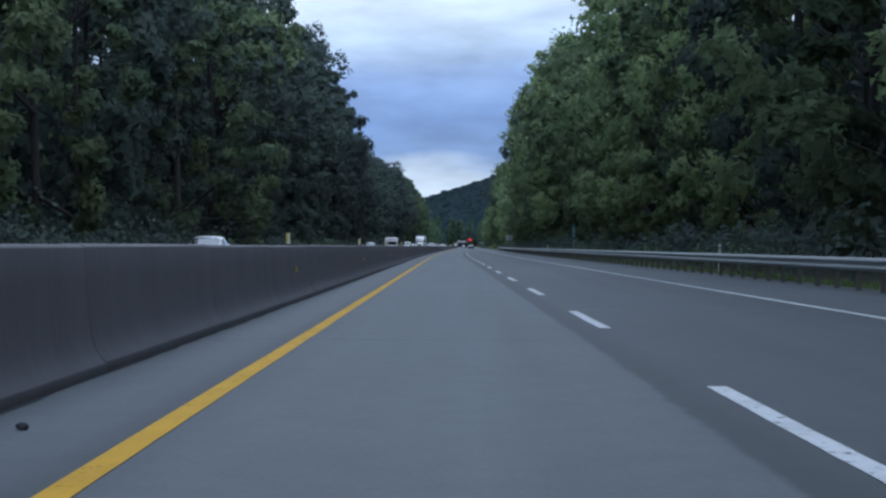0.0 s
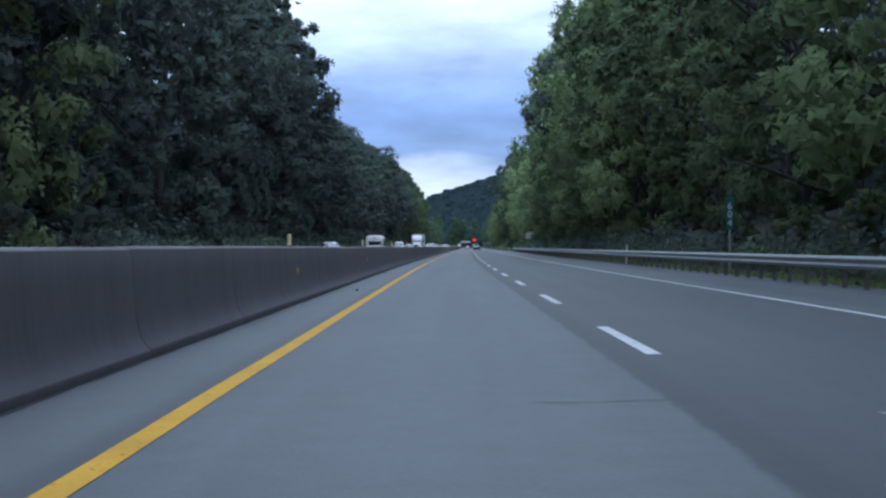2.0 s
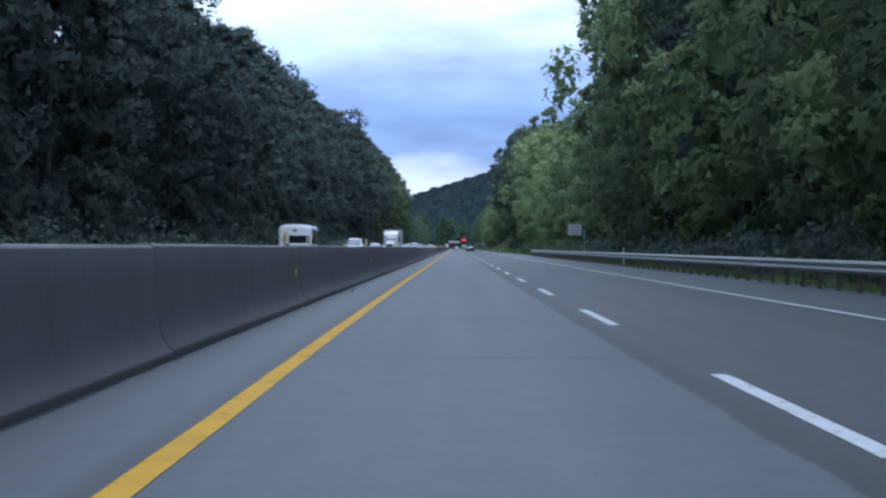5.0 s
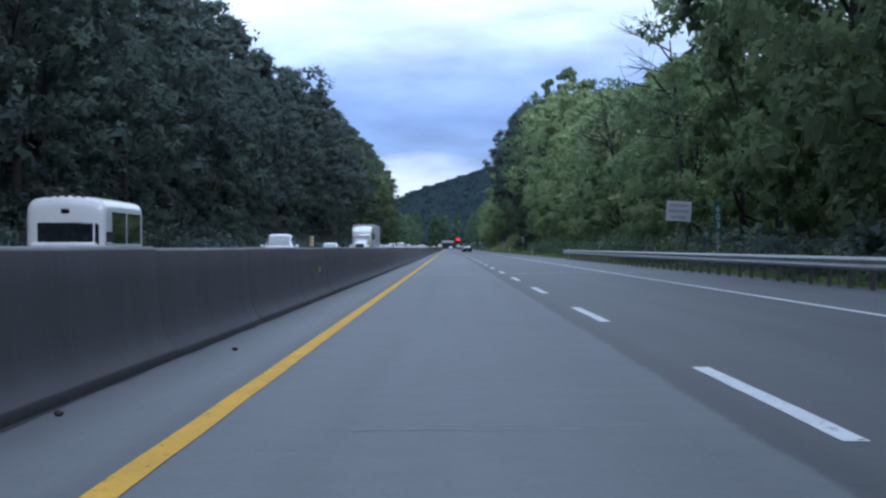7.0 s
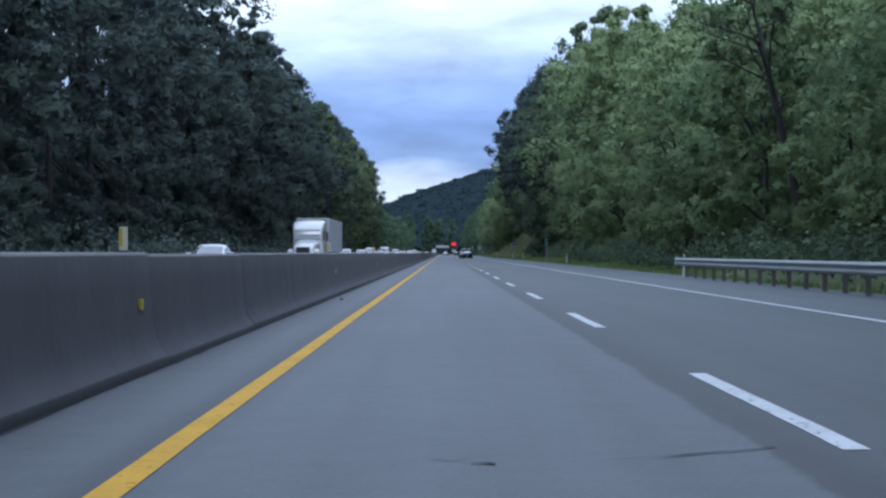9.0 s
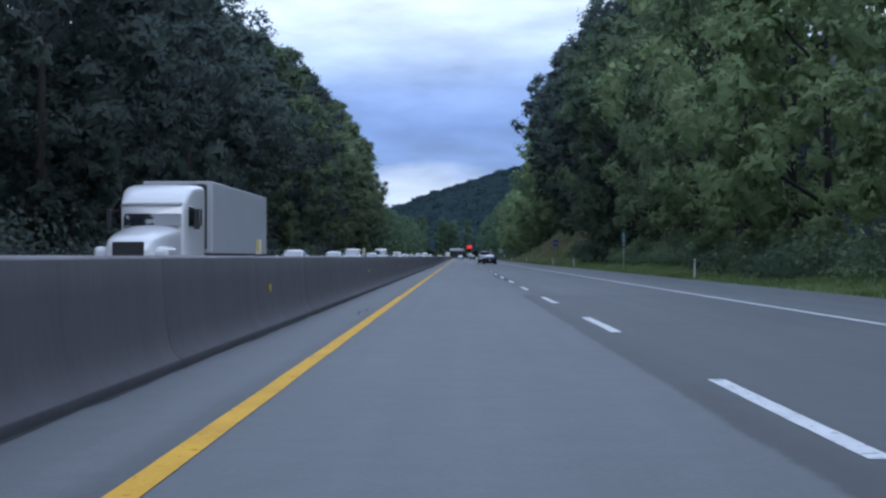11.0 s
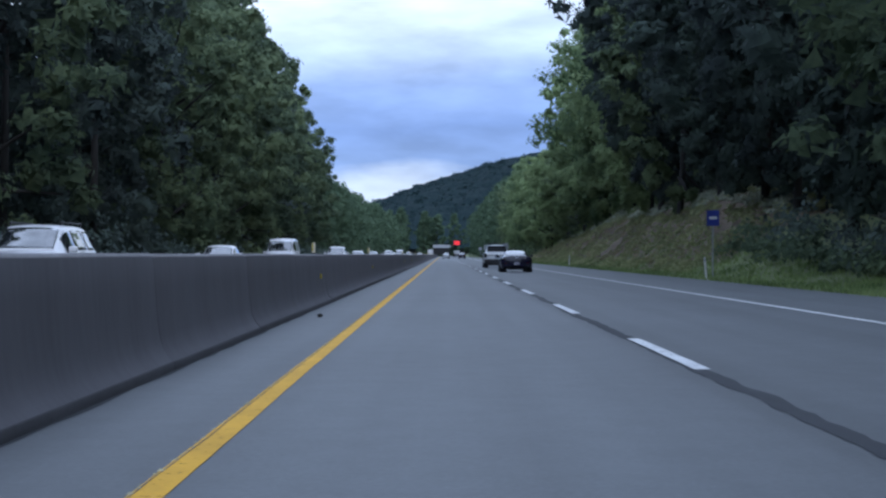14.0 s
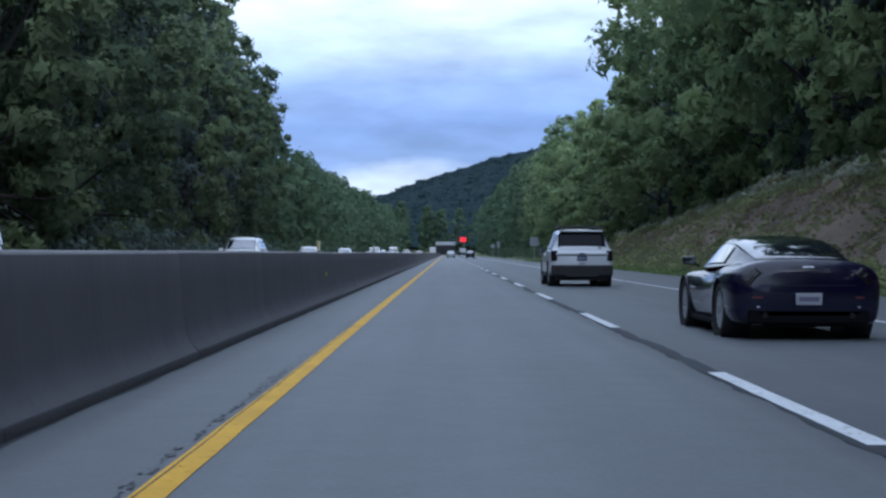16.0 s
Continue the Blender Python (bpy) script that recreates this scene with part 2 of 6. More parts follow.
def worn_paint(name, color, wear):
    """Road paint that has chipped off in places."""
    m = surface(name, color, 0.75, vary=0.24, scale=1.1, grain=22)
    nt = m.node_tree
    N, L = nt.nodes.new, nt.links.new
    tc, n1 = N("ShaderNodeTexCoord"), N("ShaderNodeTexNoise")
    n1.inputs["Scale"].default_value, n1.inputs["Detail"].default_value, n1.inputs["Roughness"].default_value = 9.0, 8.0, 0.75
    L(tc.outputs["Object"], n1.inputs["Vector"])
    cut = N("ShaderNodeMapRange")
    cut.inputs["From Min"].default_value, cut.inputs["From Max"].default_value = wear, wear + 0.10
    L(n1.outputs["Fac"], cut.inputs["Value"])
    clear, mx = N("ShaderNodeBsdfTransparent"), N("ShaderNodeMixShader")
    L(cut.outputs[0], mx.inputs["Fac"])
    L(clear.outputs[0], mx.inputs[1])
    L(nt.nodes["Principled BSDF"].outputs[0], mx.inputs[2])
    L(mx.outputs[0], nt.nodes["Material Output"].inputs["Surface"])
    return m


ASPHALT = pavement_material("asphalt", ((-3.0, 0.92), (-0.30, 0.92), (-0.21, 0.74), (-0.09, 0.58), (0.1, 0.88), (0.3, 1.0), (3.12, 1.04), (3.135, 0.46), (3.32, 0.47), (3.5, 0.60), (3.95, 0.70), (5.2, 0.78), (7.6, 0.80), (8.05, 0.88), (8.2, 1.04), (12.6, 1.08)), (0.098, 0.107, 0.114), ((-3.0, 0.92), (-0.42, 0.92), (-0.3, 0.93), (-0.1, 0.88), (0.1, 0.94), (0.3, 1.0), (3.25, 0.97), (3.38, 0.74), (3.6, 0.70), (3.9, 0.76), (4.2, 0.90), (7.6, 0.90), (8.05, 0.92), (8.2, 1.04), (12.6, 1.08)))
ASPHALT_FAR = pavement_material("asphalt_far_side", ((-15, 1.0), (-10.6, 0.95), (-6.9, 0.9), (-3.0, 1.0), (-2.0, 1.0)), (0.165, 0.170, 0.180))
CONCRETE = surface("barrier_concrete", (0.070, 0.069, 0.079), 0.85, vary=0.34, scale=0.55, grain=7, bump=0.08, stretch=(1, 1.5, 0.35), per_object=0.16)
PALE_PAINT = worn_paint("old_pale_paint", (0.42, 0.38, 0.22), 0.5)
# paler concrete: sky light on the barrier's top chamfer, put into the colour
CONCRETE_SKYLIT = surface("skylit_concrete_edge", (0.17, 0.168, 0.175), 0.85, vary=0.4, scale=0.8, grain=12, bump=0.05, stretch=(1, 0.7, 1), per_object=0.1)
CONCRETE_TOE = surface("dark_barrier_toe", (0.030, 0.031, 0.036), 0.85, vary=0.35, scale=1.2, grain=14, bump=0.1)
YELLOW = worn_paint("yellow_road_paint", (0.60, 0.325, 0.006), 0.31)
WHITE_PAINT = worn_paint("white_road_paint", (0.60, 0.61, 0.62), 0.34)
TAR = surface("crack_sealer", (0.022, 0.025, 0.031), 0.85, vary=0.2, scale=2, grain=20)
GRASS_GROUND = surface("ground_grass", (0.115, 0.140, 0.062), 0.95, vary=0.5, scale=0.35, grain=9, bump=0.5)
BANK_EARTH = surface("bank_earth", (0.122, 0.095, 0.066), 0.95, vary=0.8, scale=0.3, grain=5, bump=1.0, stretch=(1, 0.35, 1.6))
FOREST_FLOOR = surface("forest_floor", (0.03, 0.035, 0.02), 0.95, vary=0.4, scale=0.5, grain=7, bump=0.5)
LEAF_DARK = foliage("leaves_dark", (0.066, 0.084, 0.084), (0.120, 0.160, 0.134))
LEAF_MID = foliage("leaves_mid", (0.078, 0.112, 0.076), (0.222, 0.285, 0.155))
LEAF_LIGHT = foliage("leaves_light", (0.124, 0.185, 0.098), (0.335, 0.42, 0.205))
LEAF_GRASS = foliage("grass_blades", (0.09, 0.145, 0.05), (0.26, 0.33, 0.135), 0.3)
LEAF_FAR = foliage("leaves_far_woods", (0.052, 0.085, 0.056), (0.125, 0.182, 0.108))
LEAF_BANK = foliage("bank_tufts", (0.15, 0.175, 0.085), (0.34, 0.36, 0.18), 0.25)
LEAF_DRY = foliage("dry_weeds", (0.22, 0.175, 0.115), (0.40, 0.33, 0.22), 0.25)
LEAF_PALE = foliage("pale_weeds", (0.19, 0.22, 0.16), (0.52, 0.55, 0.43), 0.25)
# bluish tint paints the haze of distance into the hill's leaf colour
LEAF_HILL_HAZED = foliage("leaves_far_hill_hazed", (0.014, 0.030, 0.036), (0.036, 0.062, 0.062))
BARK = surface("bark", (0.024, 0.023, 0.022), 0.9, vary=0.35, scale=3, grain=25, bump=0.6, stretch=(1, 1, 0.25))
STEEL = surface("galvanised_steel", (0.30, 0.32, 0.32), 0.55, 0.35, vary=0.18, scale=1.2, grain=15)
POST_WOOD = surface("weathered_post", (0.16, 0.145, 0.13), 0.9, vary=0.3, scale=3, grain=25, bump=0.4)
MARKER_TAN = surface("weathered_marker", (0.55, 0.52, 0.40), 0.6, vary=0.12)
PLASTIC_WHITE = surface("white_plastic", (0.62, 0.62, 0.60), 0.55, vary=0.1)
REFLECT_YELLOW = surface("yellow_reflector", (0.42, 0.34, 0.03), 0.35, vary=0.1)
SIGN_WHITE = surface("white_sign_sheet", (0.52, 0.53, 0.55), 0.5, vary=0.08)
SIGN_GREEN = surface("green_sign_sheet", (0.008, 0.075, 0.06), 0.5, vary=0.1)
SIGN_BLUE = surface("blue_sign_sheet", (0.010, 0.024, 0.20), 0.5, vary=0.1)
SIGN_GREY = surface("grey_sign_print", (0.33, 0.34, 0.37), 0.6, vary=0.1)
CAR_PURPLE = surface("midnight_paint", (0.0042, 0.003, 0.022), 0.22, 0.0, vary=0.06, scale=0.5, coat=0.6, spec=0.3)
CRUMBLE = surface("crumbled_asphalt", (0.066, 0.069, 0.076), 0.9, vary=0.4, scale=6, grain=30, bump=0.6)
SCAR = surface("pale_scar", (0.24, 0.245, 0.255), 0.8, vary=0.3, scale=2, grain=20)
EXHAUST = surface("sooty_steel", (0.045, 0.045, 0.05), 0.35, 0.8, vary=0.2)
CAR_WHITE = surface("white_car_paint", (0.66, 0.67, 0.69), 0.3, vary=0.04, scale=0.5, coat=0.8)
CAR_SILVER = surface("silver_car_paint", (0.42, 0.44, 0.46), 0.3, 0.5, vary=0.05, scale=0.5, coat=0.8)
# black of diffuser and sills, also used as painted shade under the bumper
PLASTIC_AND_SHADE = surface("matt_black_plastic_and_shade", (0.006, 0.006, 0.008), 0.85, vary=0.15, spec=0.12)
CAR_BLACK = surface("black_trim", (0.018, 0.018, 0.02), 0.55, vary=0.15)
RUBBER = surface("tyre_rubber", (0.018, 0.018, 0.019), 0.85, vary=0.2)
ALLOY = surface("alloy_rim", (0.5, 0.51, 0.53), 0.35, 0.6, vary=0.1)
CHROME = surface("chrome", (0.6, 0.61, 0.63), 0.12, 1.0, vary=0.05)
LAMP_RED = surface("red_lens", (0.12, 0.009, 0.011), 0.2, vary=0.1, coat=1.0)
LAMP_SMOKE = surface("smoked_lens", (0.010, 0.006, 0.010), 0.22, vary=0.1, coat=0.35, spec=0.3)
LAMP_CLEAR = surface("clear_lens", (0.55, 0.56, 0.58), 0.1, vary=0.1, coat=1.0)
PLATE = surface("number_plate", (0.40, 0.40, 0.43), 0.5, vary=0.06)
PLATE_BLUE = surface("blue_number_plate", (0.06, 0.08, 0.15), 0.5, vary=0.06)
PLATE_INK = surface("plate_ink", (0.16, 0.15, 0.22), 0.6, vary=0.06)
GLASS = glass_dark("tinted_car_glass")
GLASS_PRIVACY = surface("privacy_glass", (0.008, 0.009, 0.012), 0.1, vary=0.05, spec=0.12)
LED_RED = lit("red_led_display", (1.0, 0.03, 0.04), 1.1)
TRAILER_WHITE = surface("white_trailer_skin", (0.43, 0.45, 0.48), 0.4, vary=0.07, scale=0.4)
# ---- building helpers ----
def xc(y):
    """Where the median line runs: a slight bend to the right, then straight."""
    if y >= 190.0:
        return 0.0
    if y >= 95.0:
        return 0.012 * (190.0 - y) ** 2 / 190.0
    return 0.57 + 0.012 * (95.0 - y)


def ramp_of(table, y):
    """Linear look-up in a short table of pairs."""
    if y <= table[0][0]:
        return table[0][1]
    for (a, va), (b, vb) in zip(table, table[1:]):
        if y <= b:
            return va + (vb - va) * (y - a) / (b - a)
    return table[-1][1]


def mesh_of(name, verts, faces, materials, smooth=False, indices=None):
    me = bpy.data.meshes.new(name)
    me.from_pydata([tuple(v) for v in verts], [], faces)
    for m in materials if isinstance(materials, (list, tuple)) else [materials]:
        me.materials.append(m)
    if indices is not None:
        me.polygons.foreach_set("material_index", indices)
    if smooth:
        me.polygons.foreach_set("use_smooth", [True] * len(me.polygons))
    me.update()
    return me


def part(name, bm, material, parent, label="", smooth=False):
    """One mesh object under a thing or a part."""
    me = bpy.data.meshes.new(name)
    bm.to_mesh(me)
    bm.free()
    me.materials.append(material)
    if smooth:
        me.polygons.foreach_set("use_smooth", [True] * len(me.polygons))
    ob = new(name, me)
    ob.parent = parent
    return tagged(ob, label)


def part_mesh(name, me, parent, label=""):
    ob = new(name, me)
    ob.parent = parent
    return tagged(ob, label)


def thing(name, label, category, group="", kind="", m=None):
    ob = tagged(new(name), label, category, group, kind)
    ob.empty_display_size = 0.1
    if m is not None:
        ob.matrix_basis = m
    return ob


def box(x0, x1, y0, y1, z0, z1, bevel=0.0, segments=2):
    bm = bmesh.new()
    bmesh.ops.create_cube(bm, size=1.0)
    bmesh.ops.scale(bm, vec=(x1 - x0, y1 - y0, z1 - z0), verts=bm.verts)
    bmesh.ops.translate(bm, vec=((x0 + x1) / 2, (y0 + y1) / 2, (z0 + z1) / 2), verts=bm.verts)
    if bevel:
        bmesh.ops.bevel(bm, geom=bm.edges[:], offset=bevel, segments=segments, affect="EDGES", profile=0.5)
    return bm


def rod(p, q, r0, r1=None, n=10, cap=True):
    """A round bar from p to q."""
    p, q = Vector(p), Vector(q)
    bm = bmesh.new()
    bmesh.ops.create_cone(bm, cap_ends=cap, segments=n, radius1=r0, radius2=r0 if r1 is None else r1, depth=(q - p).length)
    turn = (q - p).to_track_quat("Z", "Y").to_matrix().to_4x4()
    bmesh.ops.transform(bm, matrix=Matrix.Translation((p + q) / 2) @ turn, verts=bm.verts)
    return bm


def ribbon(name, u0, u1, y0, y1, z, material, step=10.0, wave=0.0, seed=0):
    """A flat strip along the road, between two distances from the median line; wave makes its edges wander."""
    rnd = random.Random(seed)
    n = max(1, int(round((y1 - y0) / step)))
    verts, faces = [], []
    off = 0.0
    for i in range(n + 1):
        y = y0 + (y1 - y0) * i / n
        off = off * 0.85 + rnd.uniform(-wave, wave)
        w = rnd.uniform(-wave, wave) * 0.25
        verts += [(xc(y) + u0 + off - w, y, z), (xc(y) + u1 + off + w, y, z)]
        if i:
            k = 2 * i
            faces.append((k - 2, k - 1, k + 1, k))
    return mesh_of(name, verts, faces, material)


Y_BACK, Y_FAR = -60.0, 1180.0


def carriageway(name, label, us, material):
    ys = [Y_BACK + 10 * i for i in range(int((Y_FAR - Y_BACK) / 10) + 1)]
    verts, faces, across = [], [], []
    for y in ys:
        for u in us:
            verts.append((xc(y) + u, y, 0.0))
            across.append(u)
    n = len(us)
    for j in range(len(ys) - 1):
        for i in range(n - 1):
            a = j * n + i
            faces.append((a, a + 1, a + n + 1, a + n))
    me = mesh_of(name, verts, faces, material)
    me.attributes.new("across", "FLOAT", "POINT").data.foreach_set("value", across)
    return tagged(new(name, me), label, "road", kind="structure")


carriageway("road", "grey asphalt highway carriageway with a worn joint between its lanes", [-1.75, 0.0, 2.0, 3.7, 5.5, 7.9, 9.8, 11.9], ASPHALT)
carriageway("road_far_side", "grey asphalt carriageway of the oncoming lanes", [-14.0, -11.0, -7.0, -3.5, -1.9], ASPHALT_FAR)

# ---- ground: one sheet to the horizon, banks along the road ----
BANK = ((-60, 2.5), (200, 2.5), (290, 1.0), (380, 0.8), (488, 1.2), (505, 3.6), (520, 5.2), (545, 5.2), (570, 5.2), (620, 3.6), (660, 2.5), (700, 1.6), (1200, 1.0))
WOOD = ((-60, 0.22), (260, 0.2), (300, 0.12), (420, 0.12), (500, 0.3), (600, 0.3), (700, 0.12), (1200, 0.1))


def ground_z(u, y):
    lump = 0.35 * noise.noise(Vector((u * 0.12, y * 0.12, 0.3))) + 0.12 * noise.noise(Vector((u * 0.5, y * 0.5, 4.0)))
    if u > 12.2:
        crest = ramp_of(BANK, y)
        k = min(1.0, (u - 12.2) / 8.0)
        z = crest * (k * k * (3 - 2 * k)) + max(0.0, min(u, 90) - 20.2) * ramp_of(WOOD, y)
        z += lump * min(1.0, (u - 12.2) / 3.0)
        if 496 < y < 690 and u < 24:
            # washed-out ledges and hollows of the cut earth
            k = min(1.0, (y - 496) / 12, (690 - y) / 12) * max(0.0, min(1.0, (u - 13.2) / 1.2, (24 - u) / 2))
            z += k * (0.30 * abs(noise.noise(Vector((u * 0.9, y * 0.16, 7.0)))) - 0.1 + 0.20 * noise.noise(Vector((u * 1.7, y * 0.5, 2.0))) + 0.10 * noise.noise(Vector((u * 3.1, y * 1.6, 5.0))))
        return -0.03 + z
    if u < -14.3:
        k = min(1.0, (-14.3 - u) / 6.0)
        return -0.03 + 1.6 * k * k + max(0.0, min(-u, 90) - 20.3) * 0.22 + lump * min(1.0, (-14.3 - u) / 3.0)
    return -0.03


def build_ground():
    us = [-3500, -1200, -400, -150, -90, -60, -45, -35, -28, -24, -20.5, -18, -16, -14.3, -8, 0, 8, 12.2, 12.9, ] + [13.2 + 0.3 * i for i in range(30)] + [22.4, 23, 26, 31, 38, 48, 62, 90, 150, 400, 1200, 3500]
    ys = [-1500, -500, -150] + [Y_BACK + 6 * i for i in range(int((Y_FAR - Y_BACK) / 6) + 1) if not 495 < Y_BACK + 6 * i < 692] + [495 + 0.7 * i for i in range(282)] + [1250, 1400, 1700, 2300, 3200, 4500]
    ys.sort()
    verts, faces, idx = [], [], []
    n = len(us)
    for y in ys:
        for u in us:
            verts.append((xc(max(y, Y_BACK)) + u, y, ground_z(u, max(Y_BACK, min(y, Y_FAR))) if abs(u) < 300 else ground_z(math.copysign(90, u), 1000)))
    for j in range(len(ys) - 1):
        for i in range(n - 1):
            a = j * n + i
            faces.append((a, a + 1, a + n + 1, a + n))
            um, ym = (us[i] + us[i + 1]) / 2, (ys[j] + ys[j + 1]) / 2
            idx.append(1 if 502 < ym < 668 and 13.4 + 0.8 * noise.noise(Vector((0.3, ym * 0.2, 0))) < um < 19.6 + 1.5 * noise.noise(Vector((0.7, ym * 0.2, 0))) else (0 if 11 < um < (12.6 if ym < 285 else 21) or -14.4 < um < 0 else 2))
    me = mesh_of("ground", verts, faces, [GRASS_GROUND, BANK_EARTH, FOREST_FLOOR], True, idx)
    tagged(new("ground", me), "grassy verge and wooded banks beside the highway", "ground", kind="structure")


build_ground()

# ---- road paint ----
tagged(new("yellow_line", ribbon("yellow_line", -0.072, 0.088, Y_BACK, Y_FAR, 0.005, YELLOW, 0.3, 0.0025, 1)), "solid yellow edge line beside the median shoulder", "road marking", kind="structure")
tagged(new("white_edge_line", ribbon("white_edge_line", 7.814, 7.964, Y_BACK, Y_FAR, 0.005, WHITE_PAINT, 0.5, 0.003, 2)), "solid white edge line beside the outer shoulder", "road marking", kind="structure")
tagged(new("yellow_line_far_side", ribbon("yellow_line_far_side", -3.45, -3.3, Y_BACK, Y_FAR, 0.005, YELLOW, 5.0, 0.006, 3)), "solid yellow edge line of the oncoming carriageway", "road marking", kind="structure")
tagged(new("white_edge_line_far_side", ribbon("white_edge_line_far_side", -11.0, -10.85, Y_BACK, Y_FAR, 0.005, WHITE_PAINT, 5.0, 0.006, 4)), "solid white edge line of the oncoming carriageway", "road marking", kind="structure")
tagged(new("older_paint", ribbon("older_paint", -0.088, -0.058, 366, 475, 0.0058, PALE_PAINT, 0.3, 0.004, 6)), "worn pale strip of older paint beside the yellow line", "road marking", kind="structure")
PERIOD, DASH = 12.192, 4.71
for k in range(-4, 92):
    y1 = k * PERIOD
    bmv = ribbon("lane_dash", 3.529, 3.679, y1 - DASH, y1, 0.005, WHITE_PAINT, 0.25, 0.004, 100 + k)
    tagged(new("lane_dash", bmv), "white broken lane line dash painted on asphalt", "road marking", "lane dashes", "structure")
# ---- median barrier ----
def barrier_mesh(length):
    """A length of concrete median barrier: upright darker toe, curved foot, steep face, chamfered top, between two open
    joints.
    """
    half = [(0.305, 0.0), (0.305, 0.072), (0.292, 0.084), (0.25, 0.125), (0.212, 0.18), (0.184, 0.25), (0.168, 0.33), (0.152, 0.45), (0.130, 0.75), (0.112, 1.012), (0.102, 1.03), (0.075, 1.043)]
    prof = half + [(-x, z) for x, z in reversed(half)]
    gap = 0.003
    ys = [gap, gap + 0.018, gap + 0.05, length - gap - 0.05, length - gap - 0.018, length - gap]
    verts, faces = [], []
    n, last = len(prof), len(ys) - 1
    for j, y in enumerate(ys):
        k = 0.985 if j in (0, last) else 1.0
        verts += [(x * k, y, z * (0.997 if j in (0, last) else 1.0)) for x, z in prof]
    for j in range(last):
        for i in range(n - 1):
            a = j * n + i
            faces.append((a, a + 1, a + n + 1, a + n))
    # end faces on corners of their own, so that the shading breaks at the joints
    for j in (0, last):
        k = len(verts)
        verts += verts[j * n:(j + 1) * n]
        faces.append(tuple(range(k + n - 1, k - 1, -1)) if j == 0 else tuple(range(k, k + n)))
    # lowest faces take the dark concrete, top faces the painted sky light
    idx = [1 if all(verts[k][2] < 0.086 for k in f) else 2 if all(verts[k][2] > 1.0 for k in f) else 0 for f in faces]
    return mesh_of("barrier_segment", verts, faces, [CONCRETE, CONCRETE_TOE, CONCRETE_SKYLIT], True, idx)


SEG = 6.1
U_TABLE = ((0, -1.43), (110, -1.41), (300, -1.39), (370, -1.41), (600, -1.42))


def u_bar(y):
    """How far the barrier's middle stands from the yellow line."""
    return ramp_of(U_TABLE, y)


barrier = thing("median_barrier", "weathered grey concrete median barrier with stained joints", "barrier", kind="structure")
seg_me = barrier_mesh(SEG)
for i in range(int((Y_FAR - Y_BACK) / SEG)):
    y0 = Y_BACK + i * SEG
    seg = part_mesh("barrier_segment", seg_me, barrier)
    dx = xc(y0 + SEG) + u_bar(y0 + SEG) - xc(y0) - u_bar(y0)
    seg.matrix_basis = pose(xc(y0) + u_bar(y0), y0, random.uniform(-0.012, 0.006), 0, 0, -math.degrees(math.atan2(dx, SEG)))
# dark seam where the barrier meets the shoulder


def seam():
    rnd = random.Random(8)
    verts, faces, y = [], [], Y_BACK
    while y < Y_FAR:
        u, k = u_bar(y), len(verts)
        verts += [(xc(y) + u + 0.29, y, 0.004), (xc(y) + u + 0.325 + rnd.uniform(-0.012, 0.035), y, 0.004)]
        if k:
            faces.append((k - 2, k - 1, k + 1, k))
        y += 0.6
    tagged(new("shoulder_seam", mesh_of("shoulder_seam", verts, faces, TAR)), "dark seam along the foot of the barrier", "seam", kind="structure")


seam()


def barrier_marker(y):
    t = thing("barrier_marker", "short tan marker post with a yellow band on the barrier top", "marker post", "barrier markers", m=pose(xc(y) + u_bar(y), y, 1.043))
    part("base", box(-0.05, 0.05, -0.05, 0.05, 0.0, 0.02, 0.006), CAR_BLACK, t)
    part("blade", box(-0.038, 0.038, -0.008, 0.008, 0.02, 0.23, 0.006), MARKER_TAN, t)
    part("band", box(-0.032, -0.004, -0.0125, -0.0085, 0.06, 0.22), REFLECT_YELLOW, t, "yellow reflective band")
    return t


def face_reflector(y):
    t = thing("face_reflector", "small yellow reflector fixed to the barrier face", "reflector", "barrier reflectors", m=pose(xc(y) + u_bar(y) + 0.152, y, 0.58))
    part("housing", box(-0.01, 0.018, -0.055, 0.055, -0.05, 0.05, 0.008), REFLECT_YELLOW, t)
    part("lens", box(-0.004, 0.014, -0.062, -0.056, -0.035, 0.035), REFLECT_YELLOW, t)
    return t


MARK_Y = [16.75, 38.55, 60.3, 82.1, 104.6] + [127.05 + 22.0 * i for i in range(8)] + [304.0, 326.9, 349.9, 372.8, 395.8] + [418.0, 440.6, 463.4, 485.6] + [529.6 + 22.7 * i for i in range(14)]
m0, r0 = barrier_marker(MARK_Y[0]), face_reflector(MARK_Y[0])
for y in MARK_Y[1:]:
    copy_thing(m0, pose(xc(y) + u_bar(y), y, 1.043))
    copy_thing(r0, pose(xc(y) + u_bar(y) + 0.152, y, 0.58))

# ---- guardrail on the outer side ----
U_RAIL, RAIL_END = 11.25, 328.0


def w_beam(length):
    """A W-beam rail: two folded ridges, with its sheet thickness."""
    prof = [(0.0, 0.155), (-0.012, 0.152), (-0.078, 0.10), (-0.082, 0.072), (-0.012, 0.022), (-0.006, 0.0), (-0.012, -0.022), (-0.082, -0.072), (-0.078, -0.10), (-0.012, -0.152), (0.0, -0.155)]
    prof = prof + [(x + 0.006, z) for x, z in reversed(prof)]
    n = len(prof)
    verts = [(x, y, z) for y in (-0.02, length + 0.02) for x, z in prof]
    faces = [(i, (i + 1) % n, n + (i + 1) % n, n + i) for i in range(n)] + [tuple(range(n - 1, -1, -1)), tuple(range(n, 2 * n))]
    return mesh_of("rail", verts, faces, STEEL)


